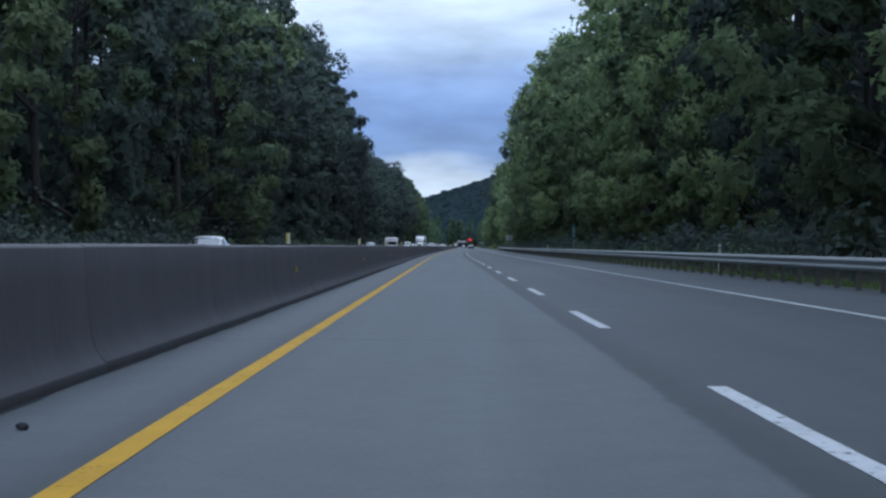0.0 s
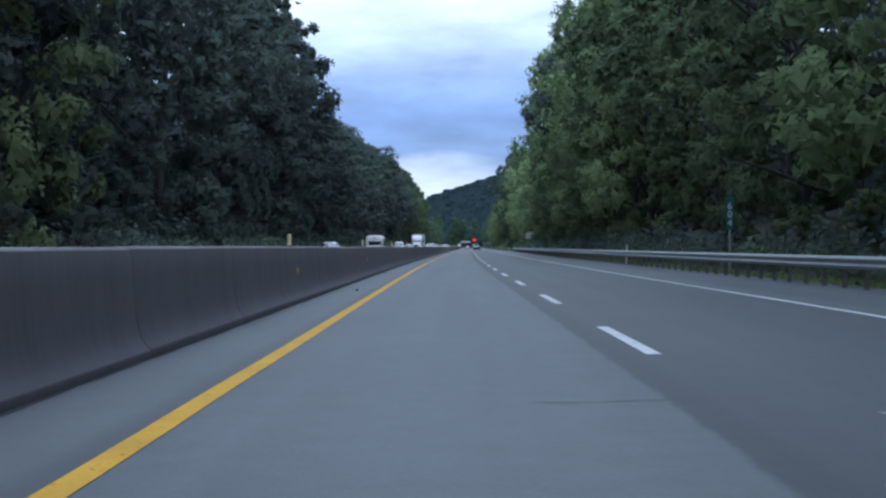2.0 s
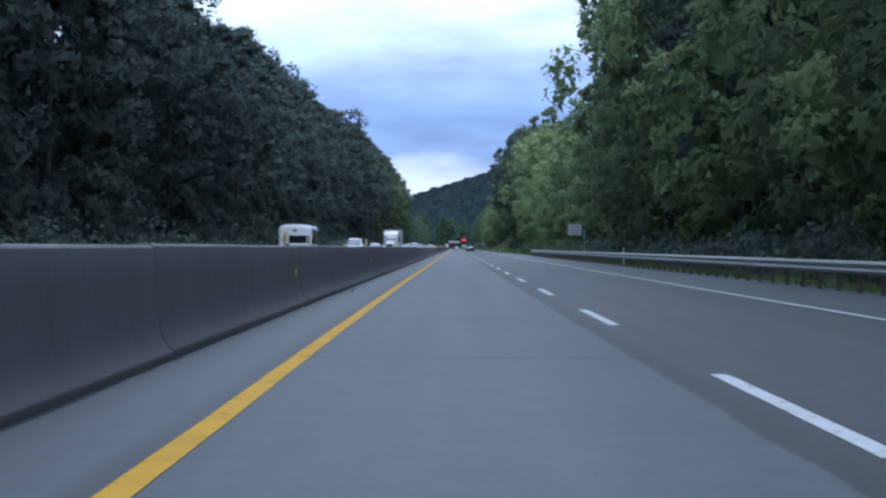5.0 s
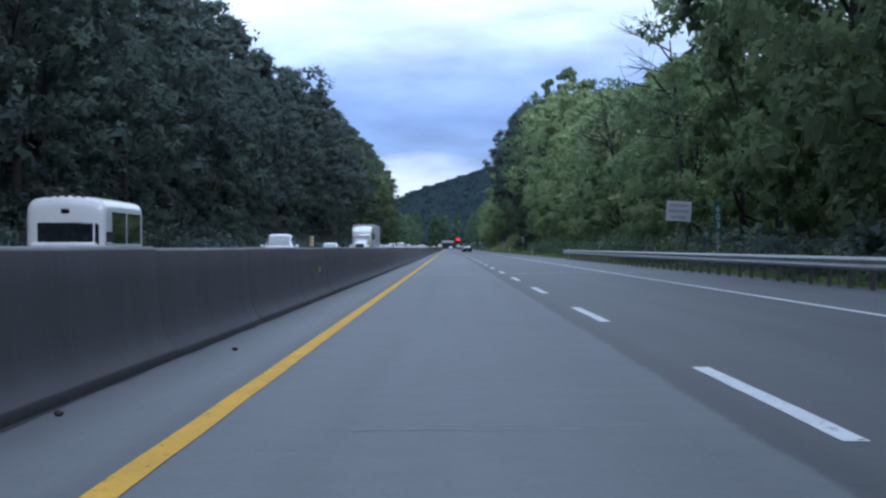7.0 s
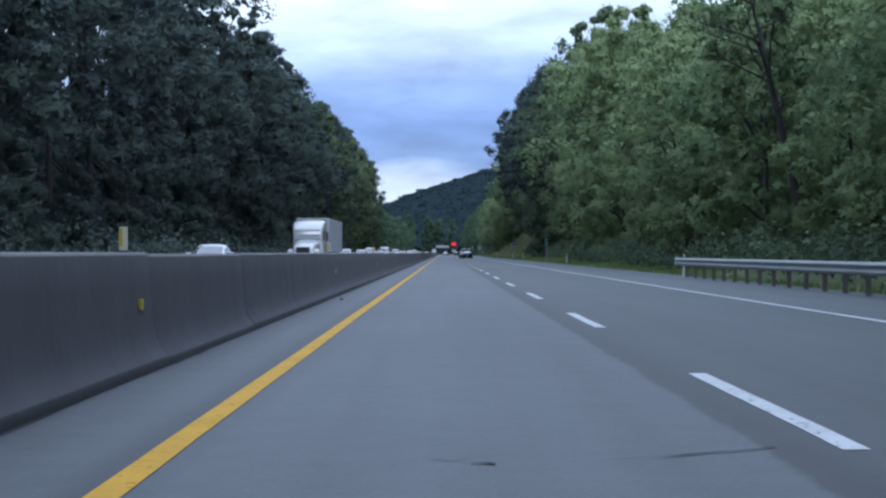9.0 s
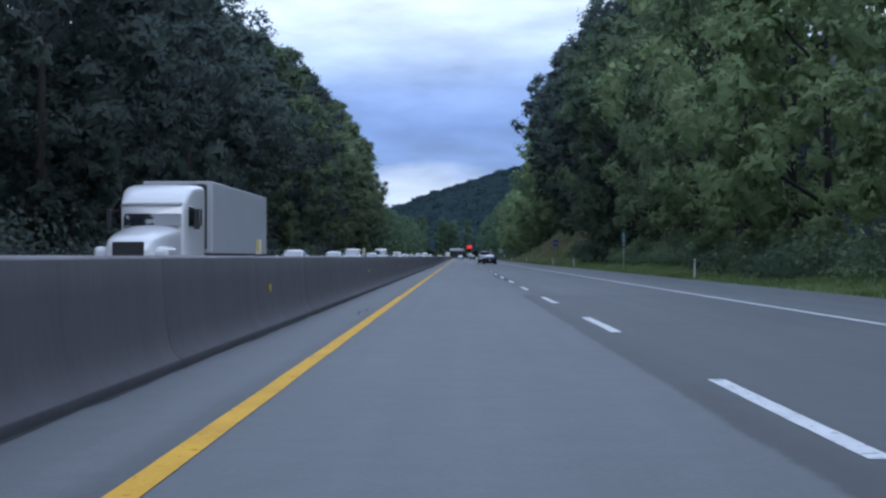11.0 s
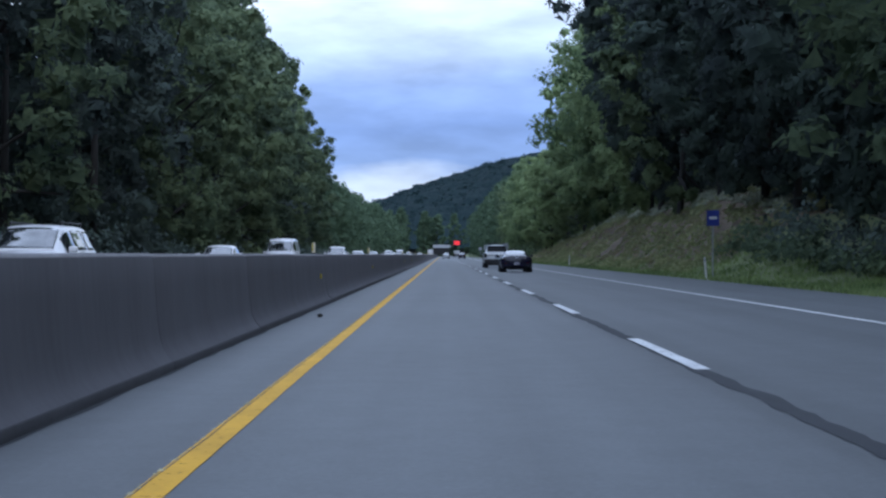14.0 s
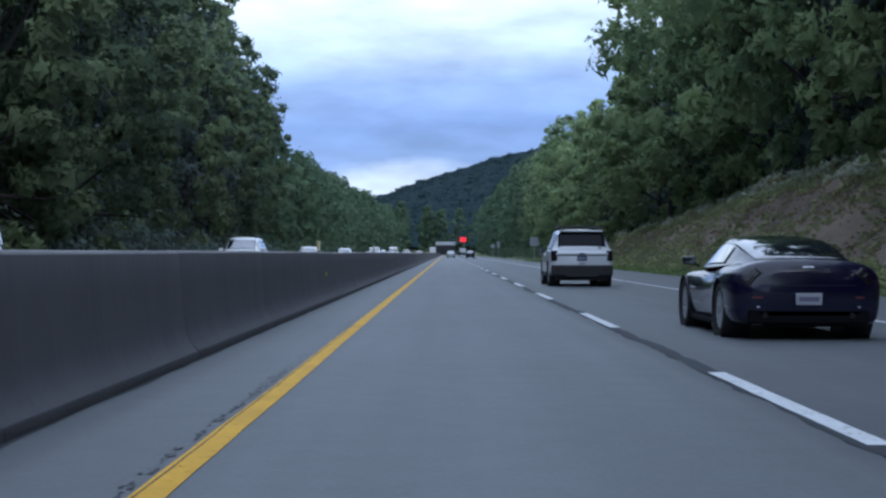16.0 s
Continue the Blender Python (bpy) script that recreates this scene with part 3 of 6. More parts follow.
def i_post():
    bm = box(-0.055, 0.055, -0.045, -0.039, -0.2, 0.78)
    for b in (box(-0.055, 0.055, 0.039, 0.045, -0.2, 0.78), box(-0.004, 0.004, -0.039, 0.039, -0.2, 0.78)):
        me = bpy.data.meshes.new("tmp")
        b.to_mesh(me)
        b.free()
        bm.from_mesh(me)
        bpy.data.meshes.remove(me)
    me = bpy.data.meshes.new("post")
    bm.to_mesh(me)
    bm.free()
    me.materials.append(POST_WOOD)
    return me


guard = thing("guardrail", "galvanised steel W-beam guardrail on weathered posts", "guardrail", kind="structure")
rail_me, post_me = w_beam(3.81), i_post()
block_bm = box(-0.005, 0.10, -0.07, 0.07, -0.17, 0.17, 0.01)
block_me = bpy.data.meshes.new("block")
block_bm.to_mesh(block_me)
block_bm.free()
block_me.materials.append(POST_WOOD)
y = RAIL_END - 3.81
while y > -40:
    u = U_RAIL
    tilt = -math.degrees(math.atan2(xc(y + 3.81) - xc(y), 3.81))
    r = part_mesh("rail", rail_me, guard)
    r.matrix_basis = pose(xc(y) + u - 0.105, y, 0.63, 0, 0, tilt)
    for yy in (y + 0.2, y + 2.105):
        p = part_mesh("post", post_me, guard)
        p.matrix_basis = pose(xc(yy) + u + 0.055, yy, random.uniform(-0.02, 0.0), 0, random.uniform(-1, 1), 0)
        b = part_mesh("block", block_me, guard)
        b.matrix_basis = pose(xc(yy) + u - 0.10, yy, 0.63)
    y -= 3.81
end = part("end_shoe", box(-0.10, 0.0, 0.0, 0.5, 0.46, 0.80, 0.03), STEEL, guard, "flared steel end piece")
end.matrix_basis = pose(xc(RAIL_END) + U_RAIL, RAIL_END, 0)


def edge_post(y, u, lean=0.0, h=0.95):
    t = thing("edge_marker", "slim white roadside marker post", "marker post", "edge markers", m=pose(xc(y) + u, y, ground_z(u, y) - 0.05, 0, lean, 0))
    part("blade", box(-0.045, 0.045, -0.01, 0.01, 0.0, h + 0.05, 0.008), PLASTIC_WHITE, t)
    part("band", box(-0.037, 0.037, -0.0145, -0.0105, h - 0.14, h - 0.02), SIGN_GREY, t, "grey reflective band")
    return t


for y, u, lean in ((44, 11.9, 1), (139, 11.8, 2), (234.5, 11.8, -1), (329, 11.6, 2), (396, 12.4, 1), (463.7, 12.3, -4), (493.5, 12.3, -5), (560, 12.4, 2), (620, 12.3, 0)):
    edge_post(y, u, lean, 1.15 if y < 328 else 0.95)


def lettering(body, size, material, parent, m, name="lettering"):
    c = bpy.data.curves.new(name, "FONT")
    c.body, c.size, c.align_x, c.align_y, c.extrude = body, size, "CENTER", "CENTER", 0.002
    tmp = bpy.data.objects.new("tmp", c)
    me = bpy.data.meshes.new_from_object(tmp)
    bpy.data.objects.remove(tmp)
    me.materials.append(material)
    ob = part_mesh(name, me, parent)
    ob.matrix_basis = m
    return ob


def mile_marker(y, u, digits):
    t = thing("mile_marker", "narrow green milepost sign with white digits on a steel post", "road sign", "mileposts", m=pose(xc(y) + u, y, ground_z(u, y) - 0.1))
    part("post", box(-0.035, 0.035, 0.0, 0.05, 0.0, 2.95, 0.006), STEEL, t)
    part("panel", box(-0.155, 0.155, -0.022, -0.004, 1.75, 2.95, 0.012), SIGN_GREEN, t, "green panel")
    for i, ch in enumerate(digits):
        lettering(ch, 0.36, SIGN_WHITE, t, pose(0, -0.0245, 2.62 - 0.31 * i, 90, 0, 0), "digit")
    return t


mile_marker(107.7, 11.9, "604")
mile_marker(263.2, 11.95, "603")
mile_marker(429.7, 13.0, "602")


def info_sign(y, u):
    t = thing("information_sign", "white rectangular sign with grey print on a steel post", "road sign", m=pose(xc(y) + u, y, ground_z(u, y) - 0.1, 0, 3, 4))
    part("post", box(-0.04, 0.04, 0.0, 0.05, 0.0, 3.0, 0.006), POST_WOOD, t)
    part("panel", box(-0.58, 0.58, -0.03, -0.004, 2.33, 3.25, 0.012), SIGN_WHITE, t, "white panel")
    for z, w in ((3.06, 0.42), (2.79, 0.48), (2.52, 0.36)):
        part("print_bar", box(-w, w, -0.034, -0.0302, z - 0.06, z + 0.06), SIGN_GREY, t, "grey bar of print")
    return t


info_sign(273.0, 11.85)


def blue_sign(y, u):
    t = thing("blue_sign", "small blue service sign on a steel post", "road sign", m=pose(xc(y) + u, y, ground_z(u, y) - 0.1))
    part("post", box(-0.03, 0.03, 0.0, 0.04, 0.0, 2.9, 0.006), STEEL, t)
    part("panel", box(-0.26, 0.26, -0.02, -0.002, 2.35, 3.0, 0.01), SIGN_BLUE, t, "blue panel")
    part("print_bar", box(-0.16, 0.16, -0.024, -0.0202, 2.62, 2.74), SIGN_WHITE, t, "white bar of print")
    return t


blue_sign(493.7, 12.6)


def plain_sign(y, u, w, z0, z1, word):
    t = thing("roadside_sign", word, "road sign", "far signs", m=pose(xc(y) + u, y, ground_z(u, y) - 0.1))
    part("post", box(-0.04, 0.04, 0.0, 0.05, 0.0, z1, 0.006), STEEL, t)
    part("panel", box(-w, w, -0.024, -0.002, z0, z1, 0.01), SIGN_GREY, t, "pale panel")
    return t


plain_sign(667, 11.5, 0.52, 2.0, 3.0, "pale rectangular sign on a post before the wood")
plain_sign(668.5, 12.4, 0.3, 1.0, 1.6, "small pale sign low on a post before the wood")
plain_sign(800, 10.9, 0.42, 2.2, 3.0, "small pale sign far along the verge")
plain_sign(803, 12.2, 0.30, 2.3, 3.6, "narrow pale sign far along the verge")

# ---- joints, cracks and sealer on the carriageway ----
def cross_joint(name, y, u0, u1, width, slant, material, label, wave=0.02, seed=0):
    rnd = random.Random(seed)
    verts, faces = [], []
    n = max(4, int((u1 - u0) / 0.12))
    off = 0
    for i in range(n + 1):
        u = u0 + (u1 - u0) * i / n
        off = off * 0.8 + rnd.uniform(-wave, wave)
        yy = y + slant * u + off
        w = width * (rnd.uniform(0.75, 1.25) if material is WHITE_PAINT else rnd.uniform(0.15, 1.4)) / 2
        verts += [(xc(yy) + u, yy - w, 0.0075), (xc(yy) + u, yy + w, 0.0075)]
        if i:
            k = 2 * i
            faces.append((k - 2, k, k + 1, k - 1))
    tagged(new(name, mesh_of(name, verts, faces, material)), label, "road joint", kind="structure")


cross_joint("white_joint", 261.35, -1.0, 11.0, 0.14, 0.38, WHITE_PAINT, "pale filled joint across both lanes", 0.03, 5)
for i, (y, u0, u1, w, mat_, sl) in enumerate(((215.2, 0.9, 2.2, 0.018, SCAR, 0.03), (215.5, 1.4, 2.6, 0.012, SCAR, -0.02), (5.0, -1.0, 3.2, 0.028, TAR, 0.03), (12.6, 3.8, 4.4, 0.12, SCAR, 0.0), (22.0, 0.0, 3.1, 0.028, TAR, 0.02), (31, 0.4, 1.9, 0.018, TAR, 0.05), (64, 2.2, 3.3, 0.025, TAR, 0.1), (63.6, 4.3, 4.6, 0.15, SCAR, 0.0), (128, 1.6, 2.2, 0.03, TAR, 0.0),
        (275.25, 1.59, 1.71, 0.05, TAR, 0.0), (275.4, 1.38, 1.58, 0.016, TAR, 0.0), (274.36, 2.24, 2.7, 0.012, TAR, 0.45), (274.36, 2.6, 3.2, 0.026, TAR, 0.45), (394, 2.6, 4.0, 0.028, TAR, 0.0), (406.94, 2.05, 3.2, 0.022, TAR, 0.413), (407.4, 1.25, 1.4, 0.03, TAR, 0.0), (428.6, 8.95, 9.4, 0.09, TAR, 0.1), (427.2, 9.3, 9.6, 0.06, TAR, 0.0), (460, 3.7, 7.5, 0.028, TAR, 0.05), (470, 0, 3.0, 0.025, TAR, 0.05), (330, 0.2, 3.4, 0.028, TAR, 0.04), (160, 0, 3.3, 0.028, TAR, 0.03))):
    cross_joint("cross_crack", y, u0, u1, w, sl, mat_, "thin sealed crack across the asphalt" if mat_ is TAR else "pale scar in the asphalt", 0.03, 20 + i)
for i, (u, y0, y1, w, z, wave) in enumerate(((-0.052, 366, 520, 0.009, 0.0056, 0.004), (3.36, 395, 408.6, 0.10, 0.0032, 0.03), (3.59, 384, 412, 0.15, 0.0035, 0.022), (3.58, 409, 436, 0.15, 0.0035, 0.026), (3.56, 434, 475, 0.17, 0.0035, 0.024), (3.55, 472, 580, 0.17, 0.0035, 0.026),
        (3.69, 362, 368, 0.03, 0.0072, 0.016), (3.69, 410, 420, 0.03, 0.0072, 0.016), (-0.30, 354.5, 357.5, 0.035, 0.0065, 0.06), (-0.29, 371.4, 375.2, 0.03, 0.0065, 0.022), (-0.22, 375.0, 380.2, 0.026, 0.0066, 0.02), (-0.18, 380.0, 386, 0.022, 0.0067, 0.016), (3.64, 371.5, 384, 0.028, 0.0072, 0.02))):
    nm = ribbon("crack_sealer", u - w / 2, u + w / 2, y0, y1, z + 0.0001 * i, TAR, 0.22, wave, 300 + 7 * i)
    tagged(new("crack_sealer", nm), "wavering black tar sealing along a lane joint", "crack sealer", "tar lines", "structure")


def crumbled_edge(name, label, drifts, seed):
    """Ragged chips broken out of the asphalt, in drifts of (y0, y1, u0, u1, count)."""
    rnd = random.Random(seed)
    verts, faces = [], []
    for y0, y1, u0, u1, count in drifts:
        for i in range(count):
            k = rnd.random() ** 1.5
            y, u = y0 + (y1 - y0) * k, u0 + (u1 - u0) * rnd.random() * (0.35 + 0.65 * (1 - k))
            r, m_, base = rnd.uniform(0.004, 0.017), rnd.randint(6, 9), len(verts)
            for j in range(m_):
                a = 2 * math.pi * j / m_
                s = r * rnd.uniform(0.55, 1.3)
                verts.append((xc(y) + u + s * math.cos(a), y + 3.2 * s * math.sin(a), 0.0048 + 0.0006 * rnd.random()))
            faces.append(tuple(range(base, base + m_)))
    tagged(new(name, mesh_of(name, verts, faces, CRUMBLE)), label, "road damage", kind="stuff")


crumbled_edge("crumbled_edge", "crumbled asphalt chips beside the yellow edge line", ((488, 500, -0.11, -0.32, 420), (498, 512, -0.11, -0.21, 260), (510, 560, -0.11, -0.2, 160)), 77)


def pebble(x, y, z, r, material, label):
    bm = bmesh.new()
    bmesh.ops.create_icosphere(bm, subdivisions=2, radius=r)
    for v in bm.verts:
        v.co *= 1 + 0.35 * noise.noise(v.co / r + Vector((x, y, 0)))
        v.co.z *= 0.7
    me = bpy.data.meshes.new("roadside_stone")
    bm.to_mesh(me)
    bm.free()
    me.materials.append(material)
    ob = new("roadside_stone", me)
    ob.location = (x, y, z + r * 0.5)
    tagged(ob, label, "stone", "roadside debris")


for y, u, r in ((-2.6, -0.75, 0.035), (88.6, -0.55, 0.03), (111.0, -0.95, 0.03), (135, -0.9, 0.03), (216, -0.95, 0.03), (221.6, -0.7, 0.03), (457.2, -0.75, 0.05), (300, -0.8, 0.03), (180, -0.9, 0.03)):
    pebble(xc(y) + u, y, 0, r, TAR if r < 0.05 else BARK, "small dark stone lying on the shoulder")
# ---- vehicles ----
def cat_rom(table, k):
    """Smooth look-up in a list of equal-length rows, k from 0 to len - 1."""
    n = len(table)
    i = min(int(k), n - 2)
    f = k - i
    a, b, c, d = (table[max(0, i - 1)], table[i], table[i + 1], table[min(n - 1, i + 2)])
    return [0.5 * (2 * q + (r - p) * f + (2 * p - 5 * q + 4 * r - s) * f * f + (3 * q - p - 3 * r + s) * f ** 3) for p, q, r, s in zip(a, b, c, d)]


def skin_fn(stations):
    """Surface through cross-sections; each station is (y, half-profile points from the middle outwards). s runs along, t from -1 to 1 across."""
    rows = [[y] + [c for p in prof for c in p] for y, prof in stations]
    npt = len(stations[0][1])

    def at(s, t):
        row = cat_rom(rows, s * (len(rows) - 1))
        prof = [(row[1 + 2 * i], row[2 + 2 * i]) for i in range(npt)]
        x, z = cat_rom(prof, abs(t) * (npt - 1))
        return Vector((math.copysign(x, t) if t else 0.0, row[0], z))

    return at


def skin_mesh(at, s0, s1, t0, t1, n, m, material, offset=0.0, thick=0.0, holes=(), ends=False):
    """A sheet of the surface, pushed out by offset; holes are wheel arches (y, z, radius, least x)."""
    pts, nor = [], []
    for i in range(n + 1):
        for j in range(m + 1):
            s, t = s0 + (s1 - s0) * i / n, t0 + (t1 - t0) * j / m
            p = at(s, t)
            if offset or thick:
                e = 0.004
                ds = at(min(1, s + e), t) - at(max(0, s - e), t)
                dt = at(s, min(1, t + e)) - at(s, max(-1, t - e))
                v = ds.cross(dt)
                v = v.normalized() if v.length > 1e-9 else Vector((0, 0, 1))
                mid = at(s, 0.0)
                if v.dot(p - Vector((0, mid.y, 0.7))) < 0:
                    v = -v
                nor.append(v)
                p = p + v * offset
            pts.append(p)
    step = (pts[m + 1] - pts[0]).length * 0.75 + 0.004
    for hy, hz, hr, hx in holes:
        for p in pts:
            if abs(p.x) > hx:
                d = math.hypot(p.y - hy, p.z - hz)
                if abs(d - hr) < step and d > 0:
                    p.y, p.z = hy + (p.y - hy) * hr / d, hz + (p.z - hz) * hr / d
    faces = []
    for i in range(n):
        for j in range(m):
            a = i * (m + 1) + j
            q = (a, a + 1, a + m + 2, a + m + 1)
            c = (pts[q[0]] + pts[q[1]] + pts[q[2]] + pts[q[3]]) / 4
            if any(abs(c.x) > hx and math.hypot(c.y - hy, c.z - hz) < hr for hy, hz, hr, hx in holes):
                continue
            faces.append(q)
    if thick:
        k = len(pts)
        pts += [p - v * thick for p, v in zip(pts, nor)]
        rim = [i * (m + 1) for i in range(n + 1)] + [n * (m + 1) + j for j in range(1, m + 1)] + [i * (m + 1) + m for i in range(n - 1, -1, -1)] + list(range(m - 1, 0, -1))
        for a, b in zip(rim, rim[1:] + rim[:1]):
            faces.append((a, b, k + b, k + a))
    if ends:
        faces.append(tuple(range(m + 1)))
        faces.append(tuple(n * (m + 1) + j for j in range(m, -1, -1)))
    me = mesh_of("skin", pts, faces, material, True)
    bm = bmesh.new()
    bm.from_mesh(me)
    bmesh.ops.recalc_face_normals(bm, faces=bm.faces)
    bm.to_mesh(me)
    bm.free()
    return me


def lathe(prof, n=28, axis="X"):
    verts, faces = [], []
    k = len(prof)
    for i in range(n):
        a = 2 * math.pi * i / n
        verts += [(x, r * math.cos(a), r * math.sin(a)) for x, r in prof]
    for i in range(n):
        for j in range(k - 1):
            a, b = i * k + j, ((i + 1) % n) * k + j
            faces.append((a, a + 1, b + 1, b))
    return verts, faces


def wheel(parent, x, y, r, w, spokes=10):
    """Tyre and spoked rim; x is the outer face."""
    side = 1 if x > 0 else -1
    ob = thing("wheel", "", "", m=pose(x, y, r))
    ob.parent = parent
    ri = r * 0.70
    prof = [(-w, ri), (-w, r * 0.9), (-w + 0.03, r * 0.985), (-w / 2, r), (-0.03, r * 0.985), (0.0, r * 0.9), (-0.005, ri), (-0.03, ri - 0.01)]
    v, f = lathe([(px * side, pr) for px, pr in prof])
    part_mesh("tyre", mesh_of("tyre", v, f, RUBBER, True), ob, "black rubber tyre")
    bm = bmesh.new()
    v, f = lathe([(-0.012 * side, ri), (-0.02 * side, ri - 0.02), (-0.09 * side, ri - 0.03), (-0.10 * side, 0.02)])
    me = mesh_of("tmp", v, f, ALLOY)
    bm.from_mesh(me)
    bpy.data.meshes.remove(me)
    for i in range(spokes):
        b = box(min(-0.045 * side, -0.02 * side), max(-0.045 * side, -0.02 * side), -0.016, 0.016, 0.02, ri - 0.012)
        bmesh.ops.rotate(b, cent=(0, 0, 0), matrix=Matrix.Rotation(2 * math.pi * i / spokes, 3, "X"), verts=b.verts)
        me = bpy.data.meshes.new("tmp")
        b.to_mesh(me)
        b.free()
        bm.from_mesh(me)
        bpy.data.meshes.remove(me)
    part("rim", bm, ALLOY, ob, "spoked alloy rim")
    return ob


def body_prof(w, zb, zm, zs, zd, c=0.03):
    return [(0, zb), (w * 0.55, zb), (w * 0.86, zb + 0.01), (w * 0.975, zb + 0.10), (w, zm), (w * 0.99, (zm + zs) / 2), (w * 0.955, zs), (w * 0.84, zd - 0.01), (w * 0.45, zd + c * 0.7), (0, zd + c)]


def coupe_prof(w, zb, zm, zs, zd, c=0.03):
    """Low coupe: full haunches that fall away from the deck."""
    return [(0, zb), (w * 0.55, zb), (w * 0.86, zb + 0.01), (w * 0.965, zb + 0.10), (w, zm), (w * 0.988, (zm + zs) / 2 - 0.01), (w * 0.93, zs - 0.035), (w * 0.79, zd - 0.045), (w * 0.5, zd + c * 0.4), (0, zd + c)]


def top_prof(wt, zr, wg, zg, crown=0.03):
    return [(0, zr + crown), (wt * 0.5, zr + crown * 0.75), (wt * 0.86, zr), (wt, zr - 0.05 * min(1, (zr - zg) * 3)), (wt + (wg - wt) * 0.45, zr + (zg - zr) * 0.5), (wg, zg)]


def car(name, label, category, paint, body, top, axles, r, track, windows, m, group="", glass=None, wheel_w=0.22, spokes=10, section=body_prof):
    """A road vehicle: body shell with wheel arches, cabin, panes, wheels. windows: name, s0, s1, t0, t1 on the cabin's surface."""
    t = thing(name, label, category, group, m=m)
    fb = skin_fn([(y, section(*a)) for y, *a in body])
    holes = [(y, r, r + 0.055, 0.4) for y in axles]
    part_mesh("body", skin_mesh(fb, 0, 1, -1, 1, *((76, 46) if not group else (52, 30)), paint, holes=holes, ends=True), t)
    ft = skin_fn([(y, top_prof(*a)) for y, *a in top])
    part_mesh("cabin", skin_mesh(ft, 0, 1, -1, 1, *((44, 30) if not group else (26, 20)), paint, ends=True), t)
    for nm, s0, s1, t0, t1 in windows:
        part_mesh(nm, skin_mesh(ft, s0, s1, t0, t1, *((14, 12) if not group else (8, 7)), glass or GLASS, 0.006, 0.01), t, "dark reflecting glass")
    for y in axles:
        for sx in (-1, 1):
            wheel(t, sx * track, y, r, wheel_w, spokes)
            v, f = lathe([(sx * (track + 0.015), r + 0.052), (sx * (track - 0.34), r + 0.052), (sx * (track - 0.34), 0.02)], 24)
            a = part_mesh("wheel_well", mesh_of("wheel_well", v, f, CAR_BLACK), t, "black inner arch")
            a.matrix_basis = pose(0, y, r)
    part("underbody", box(-track * 0.8, track * 0.8, body[0][0] + 0.25, body[-1][0] - 0.3, 0.19, 0.34), CAR_BLACK, t, "black underside")
    return t, fb, ft


def mirrors(t, x, y, z, paint, s=1.0):
    for sx in (-1, 1):
        bm = box(-0.10 * s, 0.10 * s, -0.05 * s, 0.06 * s, -0.065 * s, 0.065 * s, 0.035 * s, 3)
        bmesh.ops.translate(bm, vec=(sx * x, y, z), verts=bm.verts)
        part("wing_mirror", bm, paint, t)
        part("mirror_stalk", rod((sx * (x - 0.16 * s), y + 0.02, z - 0.08), (sx * (x - 0.04), y, z - 0.03), 0.018), CAR_BLACK, t)
        bm = box(sx * x - 0.075 * s, sx * x + 0.075 * s, y - 0.055 * s, y - 0.0505 * s, z - 0.045 * s, z + 0.045 * s)
        part("mirror_glass", bm, GLASS, t, "mirror glass")


